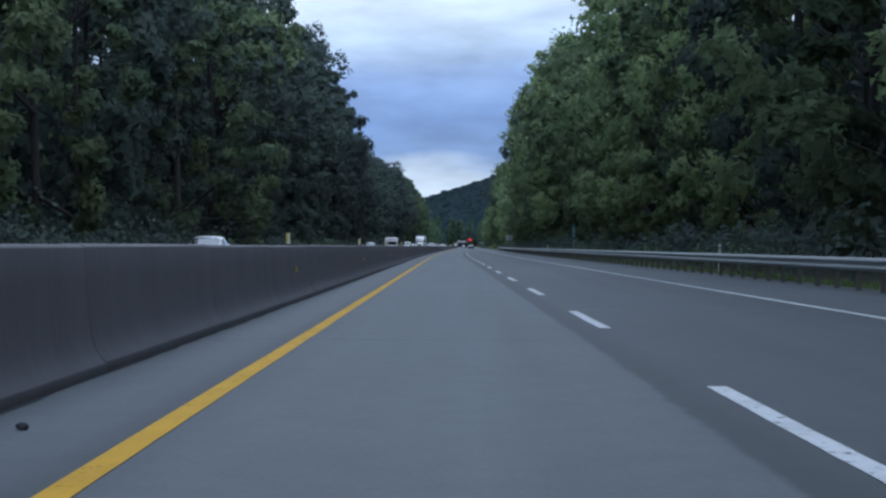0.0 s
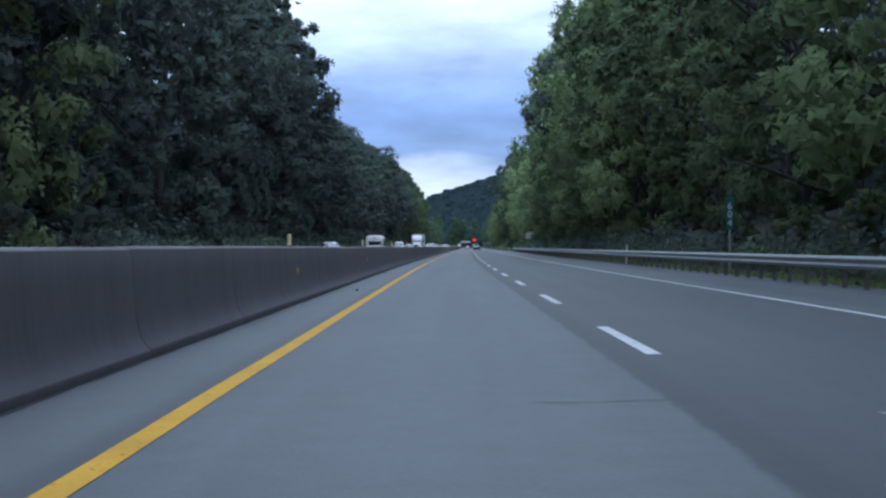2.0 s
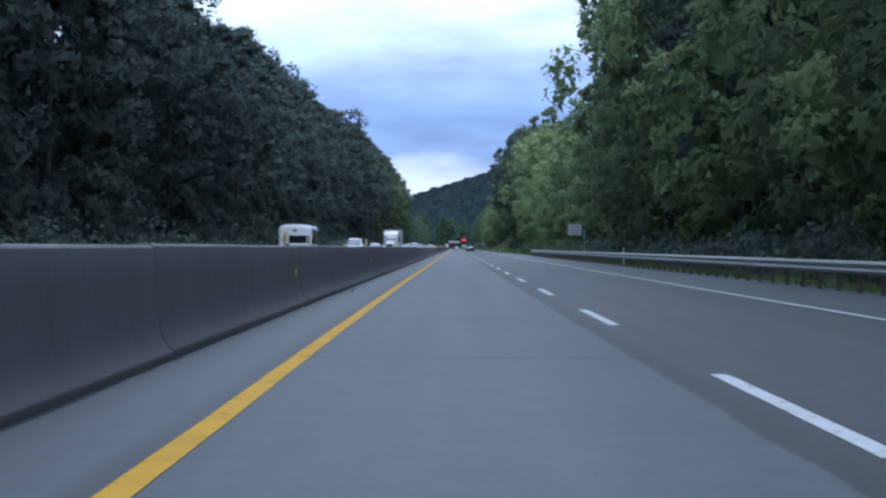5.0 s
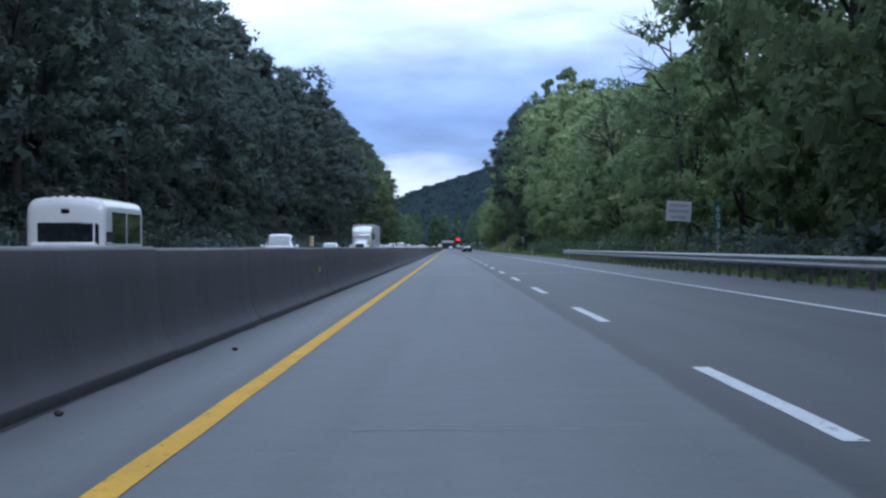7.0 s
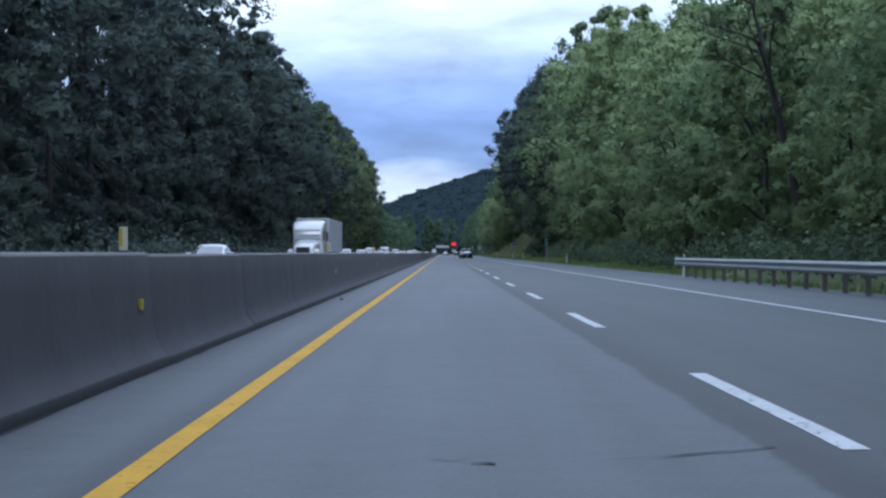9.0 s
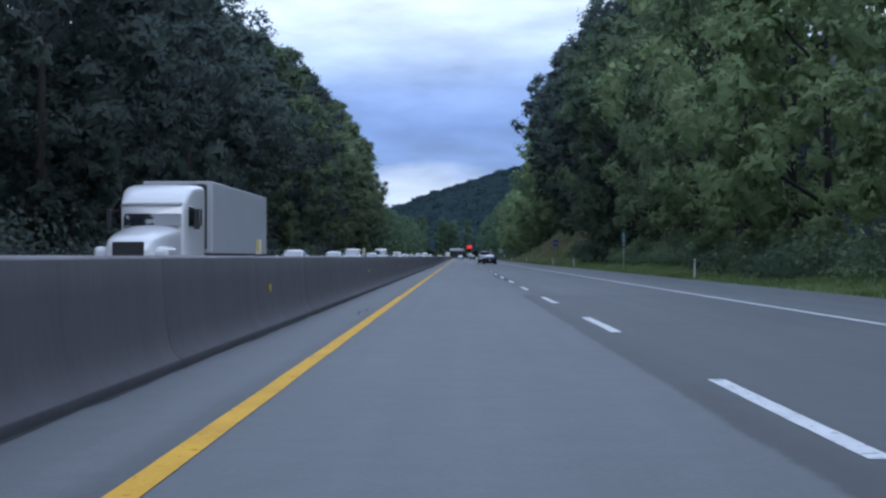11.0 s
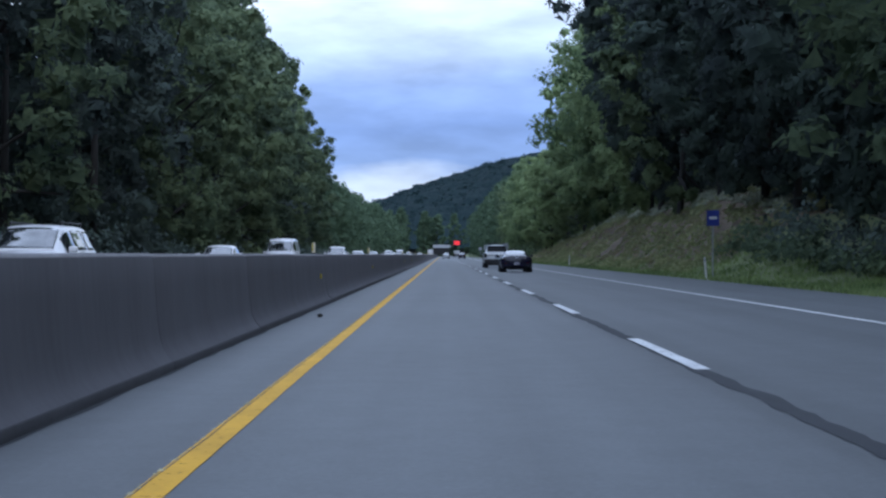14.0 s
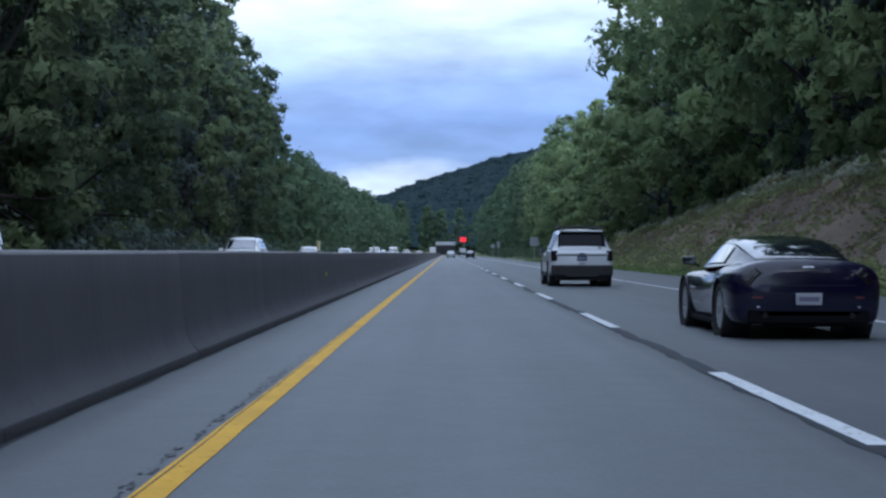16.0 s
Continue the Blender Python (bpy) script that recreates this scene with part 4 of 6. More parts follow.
def sports_car(m):
    paint = CAR_PURPLE
    body = [
        (0.00, 0.66, 0.30, 0.55, 0.70, 0.80, 0.02), (0.05, 0.82, 0.22, 0.56, 0.78, 0.90, 0.03), (0.14, 0.89, 0.19, 0.58, 0.84, 0.945, 0.035),
        (0.36, 0.925, 0.18, 0.60, 0.87, 0.935, 0.03), (0.88, 0.935, 0.17, 0.60, 0.875, 0.945, 0.02), (1.45, 0.90, 0.16, 0.52, 0.82, 0.90, 0.02),
        (2.20, 0.875, 0.16, 0.50, 0.79, 0.875, 0.02), (2.95, 0.895, 0.16, 0.52, 0.80, 0.86, 0.04), (3.48, 0.915, 0.17, 0.56, 0.79, 0.81, 0.07),
        (3.95, 0.86, 0.18, 0.48, 0.68, 0.70, 0.06), (4.25, 0.70, 0.22, 0.42, 0.54, 0.58, 0.05), (4.38, 0.44, 0.28, 0.40, 0.46, 0.50, 0.02)]
    top = [
        (0.36, 0.50, 0.93, 0.66, 0.90, 0.01), (0.62, 0.56, 1.02, 0.72, 0.91, 0.02), (1.05, 0.60, 1.14, 0.765, 0.89, 0.03), (1.50, 0.59, 1.215, 0.79, 0.87, 0.035),
        (1.95, 0.58, 1.235, 0.80, 0.86, 0.035), (2.30, 0.58, 1.20, 0.80, 0.85, 0.035), (2.70, 0.61, 1.06, 0.77, 0.85, 0.03), (3.08, 0.64, 0.90, 0.72, 0.84, 0.01)]
    panes = [("rear_window", 0.07, 0.42, -0.62, 0.62), ("windscreen", 0.66, 0.97, -0.52, 0.52), ("side_window", 0.34, 0.86, 0.64, 0.95), ("side_window", 0.34, 0.86, -0.95, -0.64)]
    t, fb, ft = car("sports_car", "dark midnight purple sports coupe standing in the outer lane", "car", paint, body, top, (0.88, 3.48), 0.34, 0.905, panes, m, spokes=14, wheel_w=0.27, section=coupe_prof)
    mirrors(t, 1.0, 2.5, 0.94, CAR_PURPLE, 0.9)
    for sx in (-1, 1):
        a, b = (0.60, 0.79) if sx > 0 else (-0.79, -0.60)
        lamp = part_mesh("tail_light", skin_mesh(fb, 0.035, 0.105, a, b, 6, 8, LAMP_SMOKE, 0.002, 0.006), t, "smoked tail light cluster")
        part_mesh("red_lens", skin_mesh(fb, 0.05, 0.09, a + 0.03 * (sx > 0) + 0.06 * (sx < 0), b - 0.06 * (sx > 0) - 0.03 * (sx < 0), 4, 6, LAMP_SMOKE, 0.004, 0.005), lamp, "dark red lens")
        part("reflector", box(sx * 0.62 - 0.06, sx * 0.60 + 0.06, -0.004, 0.03, 0.50, 0.525, 0.006), LAMP_RED, t, "red bumper reflector")
        v = rod((sx * 0.52, -0.02, 0.30), (sx * 0.52, 0.2, 0.30), 0.034, n=16)
        part("exhaust_pipe", v, EXHAUST, t, "sooty exhaust pipe")
        part("rear_fog_light", box(sx * 0.60 - 0.018, sx * 0.60 + 0.018, -0.004, 0.03, 0.39, 0.41, 0.006), LAMP_CLEAR, t)
    # added black panel stands in for shade on the body-coloured lower bumper
    part("bumper_shade", box(-0.72, 0.72, 0.0, 0.06, 0.2, 0.37, 0.02), PLASTIC_AND_SHADE, t, "black panel painted as shade on the lower bumper")
    part("boot_seam", box(-0.56, 0.56, -0.003, 0.02, 0.655, 0.662), CAR_BLACK, t, "shut line of the boot lid")
    part("diffuser", box(-0.5, 0.5, 0.05, 0.3, 0.16, 0.26, 0.03), PLASTIC_AND_SHADE, t, "black rear diffuser")
    for x in (-0.3, -0.1, 0.1, 0.3):
        part("diffuser_fin", box(x - 0.008, x + 0.008, 0.03, 0.2, 0.17, 0.25), PLASTIC_AND_SHADE, t)
    plate = part("number_plate", box(-0.155, 0.155, -0.022, -0.008, 0.425, 0.565, 0.008), PLATE, t, "white number plate")
    part("plate_print", box(-0.12, 0.12, -0.026, -0.0222, 0.468, 0.522), PLATE_INK, plate, "dark bar of print")
    part("plate_recess", box(-0.19, 0.19, -0.007, 0.04, 0.41, 0.58, 0.02), paint, t)
    badge = box(-0.075, 0.075, -0.004, 0.02, 0.0, 0.028, 0.009)
    bmesh.ops.transform(badge, matrix=pose(0, 0.008, 0.86, -22, 0, 0), verts=badge.verts)
    part("badge", badge, CHROME, t, "small chrome badge")
    part("high_brake_light", box(-0.13, 0.13, 0.30, 0.33, 0.965, 0.985, 0.006), LAMP_RED, t, "thin red brake light")
    for sx in (-1, 1):
        part("side_strake", box(sx * 0.895 - 0.006, sx * 0.895 + 0.006, 2.65, 3.0, 0.56, 0.585, 0.004), CHROME, t, "chrome side strake")
        part("sill", box(min(sx * 0.80, sx * 0.885), max(sx * 0.80, sx * 0.885), 1.3, 3.05, 0.13, 0.2, 0.02), PLASTIC_AND_SHADE, t)
        part("door_handle", box(sx * 0.893 - 0.01, sx * 0.893 + 0.01, 1.75, 1.93, 0.735, 0.76, 0.008), CHROME, t)
    return t


SUV_BODY = [
    (0.00, 0.80, 0.46, 0.66, 0.92, 1.02, 0.0), (0.06, 0.93, 0.38, 0.70, 1.02, 1.10, 0.0), (0.20, 0.97, 0.34, 0.72, 1.06, 1.13, 0.0), (0.95, 0.995, 0.30, 0.74, 1.06, 1.13, 0.0),
    (2.2, 0.985, 0.28, 0.70, 1.04, 1.11, 0.0), (3.4, 0.985, 0.28, 0.72, 1.03, 1.10, 0.02), (3.85, 0.98, 0.30, 0.74, 1.00, 1.08, 0.05), (4.5, 0.93, 0.32, 0.70, 0.90, 0.98, 0.06), (4.85, 0.80, 0.36, 0.62, 0.80, 0.86, 0.05), (5.0, 0.55, 0.42, 0.58, 0.68, 0.72, 0.02)]
SUV_TOP = [
    (0.06, 0.72, 1.12, 0.93, 1.08, 0.0), (0.16, 0.70, 1.36, 0.945, 1.08, 0.01), (0.30, 0.685, 1.62, 0.95, 1.08, 0.02), (0.48, 0.68, 1.715, 0.955, 1.08, 0.03), (1.2, 0.69, 1.755, 0.96, 1.08, 0.035),
    (2.2, 0.69, 1.755, 0.96, 1.07, 0.035), (2.75, 0.68, 1.70, 0.95, 1.07, 0.035), (3.2, 0.70, 1.42, 0.92, 1.06, 0.03), (3.65, 0.74, 1.12, 0.86, 1.04, 0.01)]
SUV_PANES = [("rear_window", 0.075, 0.335, -0.65, 0.65), ("windscreen", 0.77, 0.97, -0.55, 0.55), ("quarter_window", 0.36, 0.47, 0.66, 0.95), ("quarter_window", 0.36, 0.47, -0.95, -0.66),
             ("side_window", 0.49, 0.62, 0.66, 0.95), ("side_window", 0.49, 0.62, -0.95, -0.66), ("side_window", 0.64, 0.84, 0.66, 0.95), ("side_window", 0.64, 0.84, -0.95, -0.66)]


def roof_rails(t, x, y0, y1, z):
    for sx in (-1, 1):
        part("roof_rail", rod((sx * x, y0, z), (sx * x, y1, z), 0.022, n=8), CAR_BLACK, t, "dark roof rail")
        for y in (y0 + 0.05, (y0 + y1) / 2, y1 - 0.05):
            part("rail_foot", box(sx * x - 0.02, sx * x + 0.02, y - 0.05, y + 0.05, z - 0.07, z), CAR_BLACK, t)


def white_suv(m):
    t, fb, ft = car("sport_utility_vehicle", "white sport utility vehicle with black lower cladding on asphalt", "car", CAR_WHITE, SUV_BODY, SUV_TOP, (1.02, 3.88), 0.385, 0.965, SUV_PANES, m, glass=GLASS_PRIVACY)
    mirrors(t, 1.05, 3.05, 1.12, CAR_BLACK, 1.0)
    roof_rails(t, 0.63, 0.45, 2.7, 1.86)
    for y in (0.62, 2.1):
        part("roof_crossbar", box(-0.64, 0.64, y - 0.03, y + 0.03, 1.84, 1.885, 0.012), CAR_BLACK, t, "dark crossbar")
    part("rear_bumper", box(-0.95, 0.95, -0.03, 0.35, 0.33, 0.68, 0.06, 3), CAR_BLACK, t, "black lower bumper")
    part("skid_plate", box(-0.5, 0.5, -0.035, 0.2, 0.30, 0.37, 0.02), CAR_BLACK, t, "black skid plate")
    part("tailgate_spoiler", box(-0.66, 0.66, 0.22, 0.55, 1.70, 1.745, 0.02), CAR_WHITE, t)
    part("tailgate_strip", box(-0.80, 0.80, -0.022, 0.03, 0.985, 1.045, 0.012), CAR_WHITE, t, "raised tailgate strip")
    part("tailgate_groove", box(-0.78, 0.78, -0.006, 0.03, 0.955, 0.984), CAR_BLACK, t)
    part("badge", box(-0.085, 0.085, -0.034, -0.02, 0.99, 1.04, 0.012), PLATE_BLUE, t, "small dark blue oval badge")
    plate = part("number_plate", box(-0.155, 0.155, -0.02, -0.004, 0.795, 0.95, 0.008), PLATE_BLUE, t, "blue number plate")
    part("plate_print", box(-0.11, 0.11, -0.024, -0.0202, 0.855, 0.90), SIGN_GREY, plate, "pale bar of print")
    part("tailgate_handle", box(-0.09, 0.09, -0.012, 0.02, 0.70, 0.725, 0.006), CAR_BLACK, t)
    for sx in (-1, 1):
        lamp = part("tail_light", box(min(sx * 0.75, sx * 0.95), max(sx * 0.75, sx * 0.95), -0.012, 0.24, 0.78, 1.12, 0.04), LAMP_SMOKE, t, "smoked tail light")
        part("red_lens", box(min(sx * 0.78, sx * 0.92), max(sx * 0.78, sx * 0.92), -0.017, -0.0125, 0.93, 1.0), LAMP_SMOKE, lamp, "red lens")
        part("sill_cladding", box(min(sx * 0.93, sx * 0.998), max(sx * 0.93, sx * 0.998), 1.45, 3.45, 0.30, 0.45, 0.02), CAR_BLACK, t, "black sill cladding")
        part("reflector", box(sx * 0.72 - 0.07, sx * 0.72 + 0.07, -0.034, -0.028, 0.52, 0.55), LAMP_RED, t)
        part("door_handle", box(min(sx * 0.985, sx * 1.01), max(sx * 0.985, sx * 1.01), 1.75, 1.95, 0.93, 0.96, 0.008), CAR_WHITE, t)
    part("window_sticker", box(0.50, 0.60, 0.065, 0.07, 1.16, 1.26), PLATE, t, "small white sticker")
    return t


SEDAN_BODY = [
    (0.00, 0.70, 0.40, 0.58, 0.78, 0.90, 0.02), (0.08, 0.84, 0.28, 0.60, 0.86, 1.00, 0.03), (0.5, 0.90, 0.22, 0.60, 0.90, 1.02, 0.03), (1.1, 0.91, 0.20, 0.60, 0.88, 0.98, 0.02), (2.4, 0.91, 0.20, 0.58, 0.86, 0.95, 0.02),
    (3.3, 0.91, 0.20, 0.60, 0.84, 0.94, 0.04), (3.9, 0.89, 0.22, 0.58, 0.78, 0.86, 0.05), (4.5, 0.80, 0.26, 0.52, 0.68, 0.74, 0.04), (4.75, 0.55, 0.34, 0.48, 0.58, 0.62, 0.02)]
SEDAN_TOP = [(0.55, 0.56, 0.98, 0.74, 0.94, 0.01), (0.95, 0.58, 1.18, 0.80, 0.94, 0.03), (1.5, 0.59, 1.40, 0.82, 0.93, 0.035), (2.2, 0.59, 1.43, 0.83, 0.92, 0.035), (2.6, 0.59, 1.38, 0.82, 0.92, 0.03), (3.0, 0.62, 1.18, 0.80, 0.92, 0.03), (3.45, 0.65, 0.95, 0.76, 0.91, 0.01)]
SEDAN_PANES = [("rear_window", 0.08, 0.30, -0.52, 0.52), ("windscreen", 0.70, 0.96, -0.53, 0.53), ("side_window", 0.30, 0.52, 0.66, 0.95), ("side_window", 0.30, 0.52, -0.95, -0.66), ("side_window", 0.54, 0.82, 0.66, 0.95), ("side_window", 0.54, 0.82, -0.95, -0.66)]
VAN_BODY = [(y, w, zb, zm, zs + 0.08, zd + 0.1, c) for y, w, zb, zm, zs, zd, c in SUV_BODY]
VAN_TOP = [(0.05, 0.80, 1.22, 0.95, 1.18, 0.0), (0.10, 0.80, 1.70, 0.96, 1.18, 0.01), (0.22, 0.79, 2.00, 0.965, 1.18, 0.03), (1.2, 0.79, 2.06, 0.97, 1.18, 0.04), (2.6, 0.79, 2.05, 0.97, 1.17, 0.04), (3.2, 0.76, 1.90, 0.95, 1.16, 0.04), (3.7, 0.76, 1.52, 0.92, 1.14, 0.03), (4.1, 0.76, 1.18, 0.86, 1.12, 0.01)]
VAN_PANES = [("windscreen", 0.72, 0.97, -0.55, 0.55), ("side_window", 0.58, 0.78, 0.66, 0.95), ("side_window", 0.58, 0.78, -0.95, -0.66), ("rear_window", 0.03, 0.24, -0.5, 0.5)]
PICKUP_TOP = [(1.75, 0.62, 1.10, 0.90, 1.06, 0.0), (1.82, 0.64, 1.50, 0.92, 1.06, 0.02), (2.0, 0.66, 1.80, 0.93, 1.06, 0.03), (2.6, 0.67, 1.84, 0.94, 1.06, 0.035), (3.1, 0.67, 1.80, 0.93, 1.06, 0.03), (3.5, 0.69, 1.48, 0.91, 1.06, 0.03), (3.85, 0.72, 1.14, 0.86, 1.05, 0.01)]
PICKUP_PANES = [("rear_window", 0.06, 0.28, -0.5, 0.5), ("windscreen", 0.70, 0.97, -0.54, 0.54), ("side_window", 0.34, 0.78, 0.66, 0.95), ("side_window", 0.34, 0.78, -0.95, -0.66)]


def front_face(t, w, y, z, suv=False):
    """Headlights, grille, bumper of a vehicle seen from ahead."""
    for sx in (-1, 1):
        part("headlight", box(min(sx * w * 0.5, sx * w * 0.86), max(sx * w * 0.5, sx * w * 0.86), y - 0.42, y - 0.12, z - 0.06, z + 0.07, 0.03), LAMP_CLEAR, t, "clear headlight")
    part("grille", box(-w * 0.45, w * 0.45, y - 0.12, y + 0.005, z - 0.16, z + 0.03, 0.02), CAR_BLACK, t, "dark grille")


ONCOMING = {
    "sedan": (SEDAN_BODY, SEDAN_TOP, SEDAN_PANES, (0.95, 3.72), 0.33, 0.86, 0.83, 4.74, 0.66, "car", "sedan_car"),
    "suv": (SUV_BODY, SUV_TOP, SUV_PANES, (1.02, 3.88), 0.385, 0.965, 0.88, 4.98, 0.78, "car", "sport_utility_vehicle"),
    "van": (VAN_BODY, VAN_TOP, VAN_PANES, (1.02, 3.98), 0.36, 0.965, 0.88, 4.98, 0.82, "van", "passenger_van"),
    "pickup": (SUV_BODY, PICKUP_TOP, PICKUP_PANES, (1.02, 3.88), 0.40, 0.965, 0.88, 4.98, 0.80, "pickup truck", "pickup_truck"),
}
MASTERS = {}
U_IN, U_OUT = -5.1, -8.9


def oncoming(kind, u, y, paint, word):
    """A vehicle of the other carriageway, its front towards the camera's way; y is its front."""
    m = pose(xc(y) + u, y + ONCOMING[kind][7], 0, 0, 0, 180)
    if (kind, word) in MASTERS:
        return copy_thing(MASTERS[kind, word], m)
    body, top, panes, axles, r, track, w, nose, hz, cat, nm = ONCOMING[kind]
    t, fb, ft = car(nm, word + " " + nm.replace("_", " ") + " in the oncoming lanes behind the barrier", cat, paint, body, top, axles, r, track, panes, m, "oncoming traffic")
    mirrors(t, track + 0.10, axles[1] - 0.85, 1.02 if kind == "sedan" else 1.16, paint, 1.1)
    front_face(t, w, nose, hz)
    if kind in ("suv",):
        roof_rails(t, 0.63, 0.6, 2.6, 1.83)
    if kind == "pickup":
        part("bed_cover", box(-0.80, 0.80, 0.1, 1.72, 1.10, 1.15, 0.02), CAR_BLACK, t, "black bed cover")
    MASTERS[kind, word] = t
    return t


def shuttle_bus(u, y):
    t = thing("shuttle_bus", "white shuttle bus with a rounded roof in the oncoming lanes", "bus", "oncoming traffic", m=pose(xc(y) + u, y + 5.7, 0, 0, 0, 180) @ Matrix.Diagonal((1, 0.75, 0.9, 1)))
    prof = lambda w, z0, z1: [(0, z1), (w * 0.5, z1 - 0.04), (w * 0.82, z1 - 0.12), (w * 0.95, z1 - 0.27), (w, z1 - 0.55), (w, (z0 + z1) / 2), (w, z0 + 0.2), (w * 0.97, z0)]
    f = skin_fn([(0.0, prof(1.05, 0.6, 2.75)), (0.08, prof(1.17, 0.5, 2.86)), (0.4, prof(1.2, 0.45, 2.92)), (3.0, prof(1.2, 0.45, 2.94)), (6.4, prof(1.2, 0.45, 2.93)), (6.9, prof(1.19, 0.5, 2.86)), (7.05, prof(1.12, 0.6, 2.70)), (7.1, prof(0.98, 0.8, 2.55))])
    part_mesh("body", skin_mesh(f, 0, 1, -1, 1, 60, 40, CAR_WHITE, ends=True), t)
    part("cab_front", box(-1.0, 1.0, 6.9, 7.6, 0.45, 1.35, 0.12, 4), CAR_WHITE, t, "low front with the engine cover")
    part("windscreen", box(-1.02, 0.90, 7.04, 7.13, 1.22, 2.02, 0.05), GLASS, t, "wide windscreen")
    part("screen_pillar", box(-0.90, -0.84, 7.0, 7.14, 1.3, 2.05, 0.01), CAR_WHITE, t)
    part("screen_pillar", box(0.84, 0.90, 7.0, 7.14, 1.3, 2.05, 0.01), CAR_WHITE, t)
    part("emblem", box(-0.14, 0.14, 7.085, 7.10, 2.30, 2.48, 0.01), PLATE_BLUE, t, "faded blue emblem")
    for sx in (-1, 1):
        for y0, y1 in ((0.5, 3.1), (3.3, 5.9)):
            part("side_window", box(min(sx * 1.18, sx * 1.206), max(sx * 1.18, sx * 1.206), y0, y1, 1.30, 2.40, 0.01), GLASS, t, "dark side window")
        part("wing_mirror", box(sx * 1.32 - 0.1, sx * 1.32 + 0.1, 6.9, 6.98, 1.35, 1.7, 0.02), CAR_BLACK, t, "black mirror")
        part("mirror_stalk", rod((sx * 1.1, 6.9, 1.6), (sx * 1.3, 6.94, 1.6), 0.015), CAR_BLACK, t)
        for yy in (1.6, 6.2):
            wheel(t, sx * 1.12, yy, 0.4, 0.25)
        part("headlight", box(min(sx * 0.6, sx * 0.88), max(sx * 0.6, sx * 0.88), 7.55, 7.62, 0.8, 0.98, 0.02), LAMP_CLEAR, t)
    for x in (-0.5, -0.25, 0, 0.25, 0.5):
        part("marker_light", box(x - 0.05, x + 0.05, 6.85, 6.92, 2.87, 2.905, 0.008), LAMP_RED, t, "small marker light")
    return t


def semi_truck(u, y):
    """Conventional tractor with sleeper and roof fairing, and a box trailer; y is its nose."""
    t = thing("semi_truck", "white articulated lorry with a box trailer in the oncoming lanes", "truck", "oncoming traffic", m=pose(xc(y) + u, y, 0, 0, 0, 180))
    # nose points to +y locally, so everything lies at negative y
    tr = part("trailer_box", box(-1.29, 1.29, -23.2, -8.2, 1.15, 3.82, 0.03), TRAILER_WHITE, t, "ribbed white trailer box")
    for sx in (-1, 1):
        for i in range(24):
            z = 1.3 + i * 0.104
            part("side_rib", box(min(sx * 1.288, sx * 1.30), max(sx * 1.288, sx * 1.30), -23.1, -8.3, z, z + 0.03), TRAILER_WHITE, tr)
    part("trailer_frame", box(-0.5, 0.5, -23.5, -9.0, 0.95, 1.15), CAR_BLACK, t, "black trailer frame")
    # added dark box imitates the shade in the gap between cab and trailer
    part("cab_gap_shade", box(-1.1, 1.1, -8.2, -7.6, 1.3, 3.7, 0.05), CAR_BLACK, t, "dark box standing for the shaded gap behind the cab")
    slp = lambda w, z0, z1: [(0, z1), (w * 0.6, z1 - 0.02), (w * 0.92, z1 - 0.1), (w, z1 - 0.35), (w, (z0 + z1) / 2), (w, z0)]
    f = skin_fn([(-6.9, slp(1.22, 0.9, 3.64)), (-6.0, slp(1.22, 0.9, 3.62)), (-4.9, slp(1.2, 0.9, 3.52)), (-4.3, slp(1.16, 0.9, 3.3)), (-3.95, slp(1.1, 0.9, 3.05)), (-3.8, slp(1.05, 0.9, 2.85))])
    part_mesh("cab", skin_mesh(f, 0, 1, -1, 1, 30, 26, CAR_WHITE, ends=True), t)
    hood = lambda w, z1: [(0, z1 + 0.05), (w * 0.6, z1 + 0.02), (w * 0.92, z1 - 0.1), (w, z1 - 0.35), (w, 1.0), (w, 0.7)]
    fh = skin_fn([(-3.9, hood(1.0, 2.05)), (-2.8, hood(0.95, 1.98)), (-1.4, hood(0.86, 1.82)), (-0.5, hood(0.78, 1.65)), (-0.2, hood(0.7, 1.45))])
    part_mesh("hood", skin_mesh(fh, 0, 1, -1, 1, 24, 22, CAR_WHITE, ends=True), t)
    part("bumper", box(-1.2, 1.2, -0.6, 0.0, 0.4, 0.85, 0.1, 3), CAR_WHITE, t)
    part("grille", box(-0.5, 0.5, -0.24, -0.12, 0.85, 1.5, 0.04), CAR_BLACK, t, "dark grille")
    b = box(-0.98, 0.98, -0.03, 0.03, 0.0, 0.78, 0.02)
    bmesh.ops.transform(b, matrix=pose(0, -3.72, 2.05, 14, 0, 0), verts=b.verts)
    part("windscreen", b, GLASS, t, "dark windscreen")
    part("sun_visor", box(-1.02, 1.02, -4.05, -3.66, 2.80, 2.90, 0.03), CAR_WHITE, t)
    for sx in (-1, 1):
        part("side_window", box(min(sx * 1.12, sx * 1.222), max(sx * 1.12, sx * 1.222), -4.95, -4.2, 2.05, 2.75, 0.02), GLASS, t, "door window")
        part("sleeper_window", box(min(sx * 1.12, sx * 1.232), max(sx * 1.12, sx * 1.232), -6.35, -6.05, 2.1, 2.75, 0.02), GLASS, t)
        part("fender", box(min(sx * 0.75, sx * 1.2), max(sx * 0.75, sx * 1.2), -2.0, -0.5, 0.95, 1.35, 0.16, 4), CAR_WHITE, t, "rounded wheel fender")
        part("wing_mirror", box(sx * 1.5 - 0.1, sx * 1.5 + 0.1, -3.9, -3.82, 1.95, 2.65, 0.03), CAR_BLACK, t, "tall mirror")
        part("mirror_stalk", rod((sx * 1.15, -4.05, 2.6), (sx * 1.45, -3.88, 2.6), 0.02), CAR_BLACK, t)
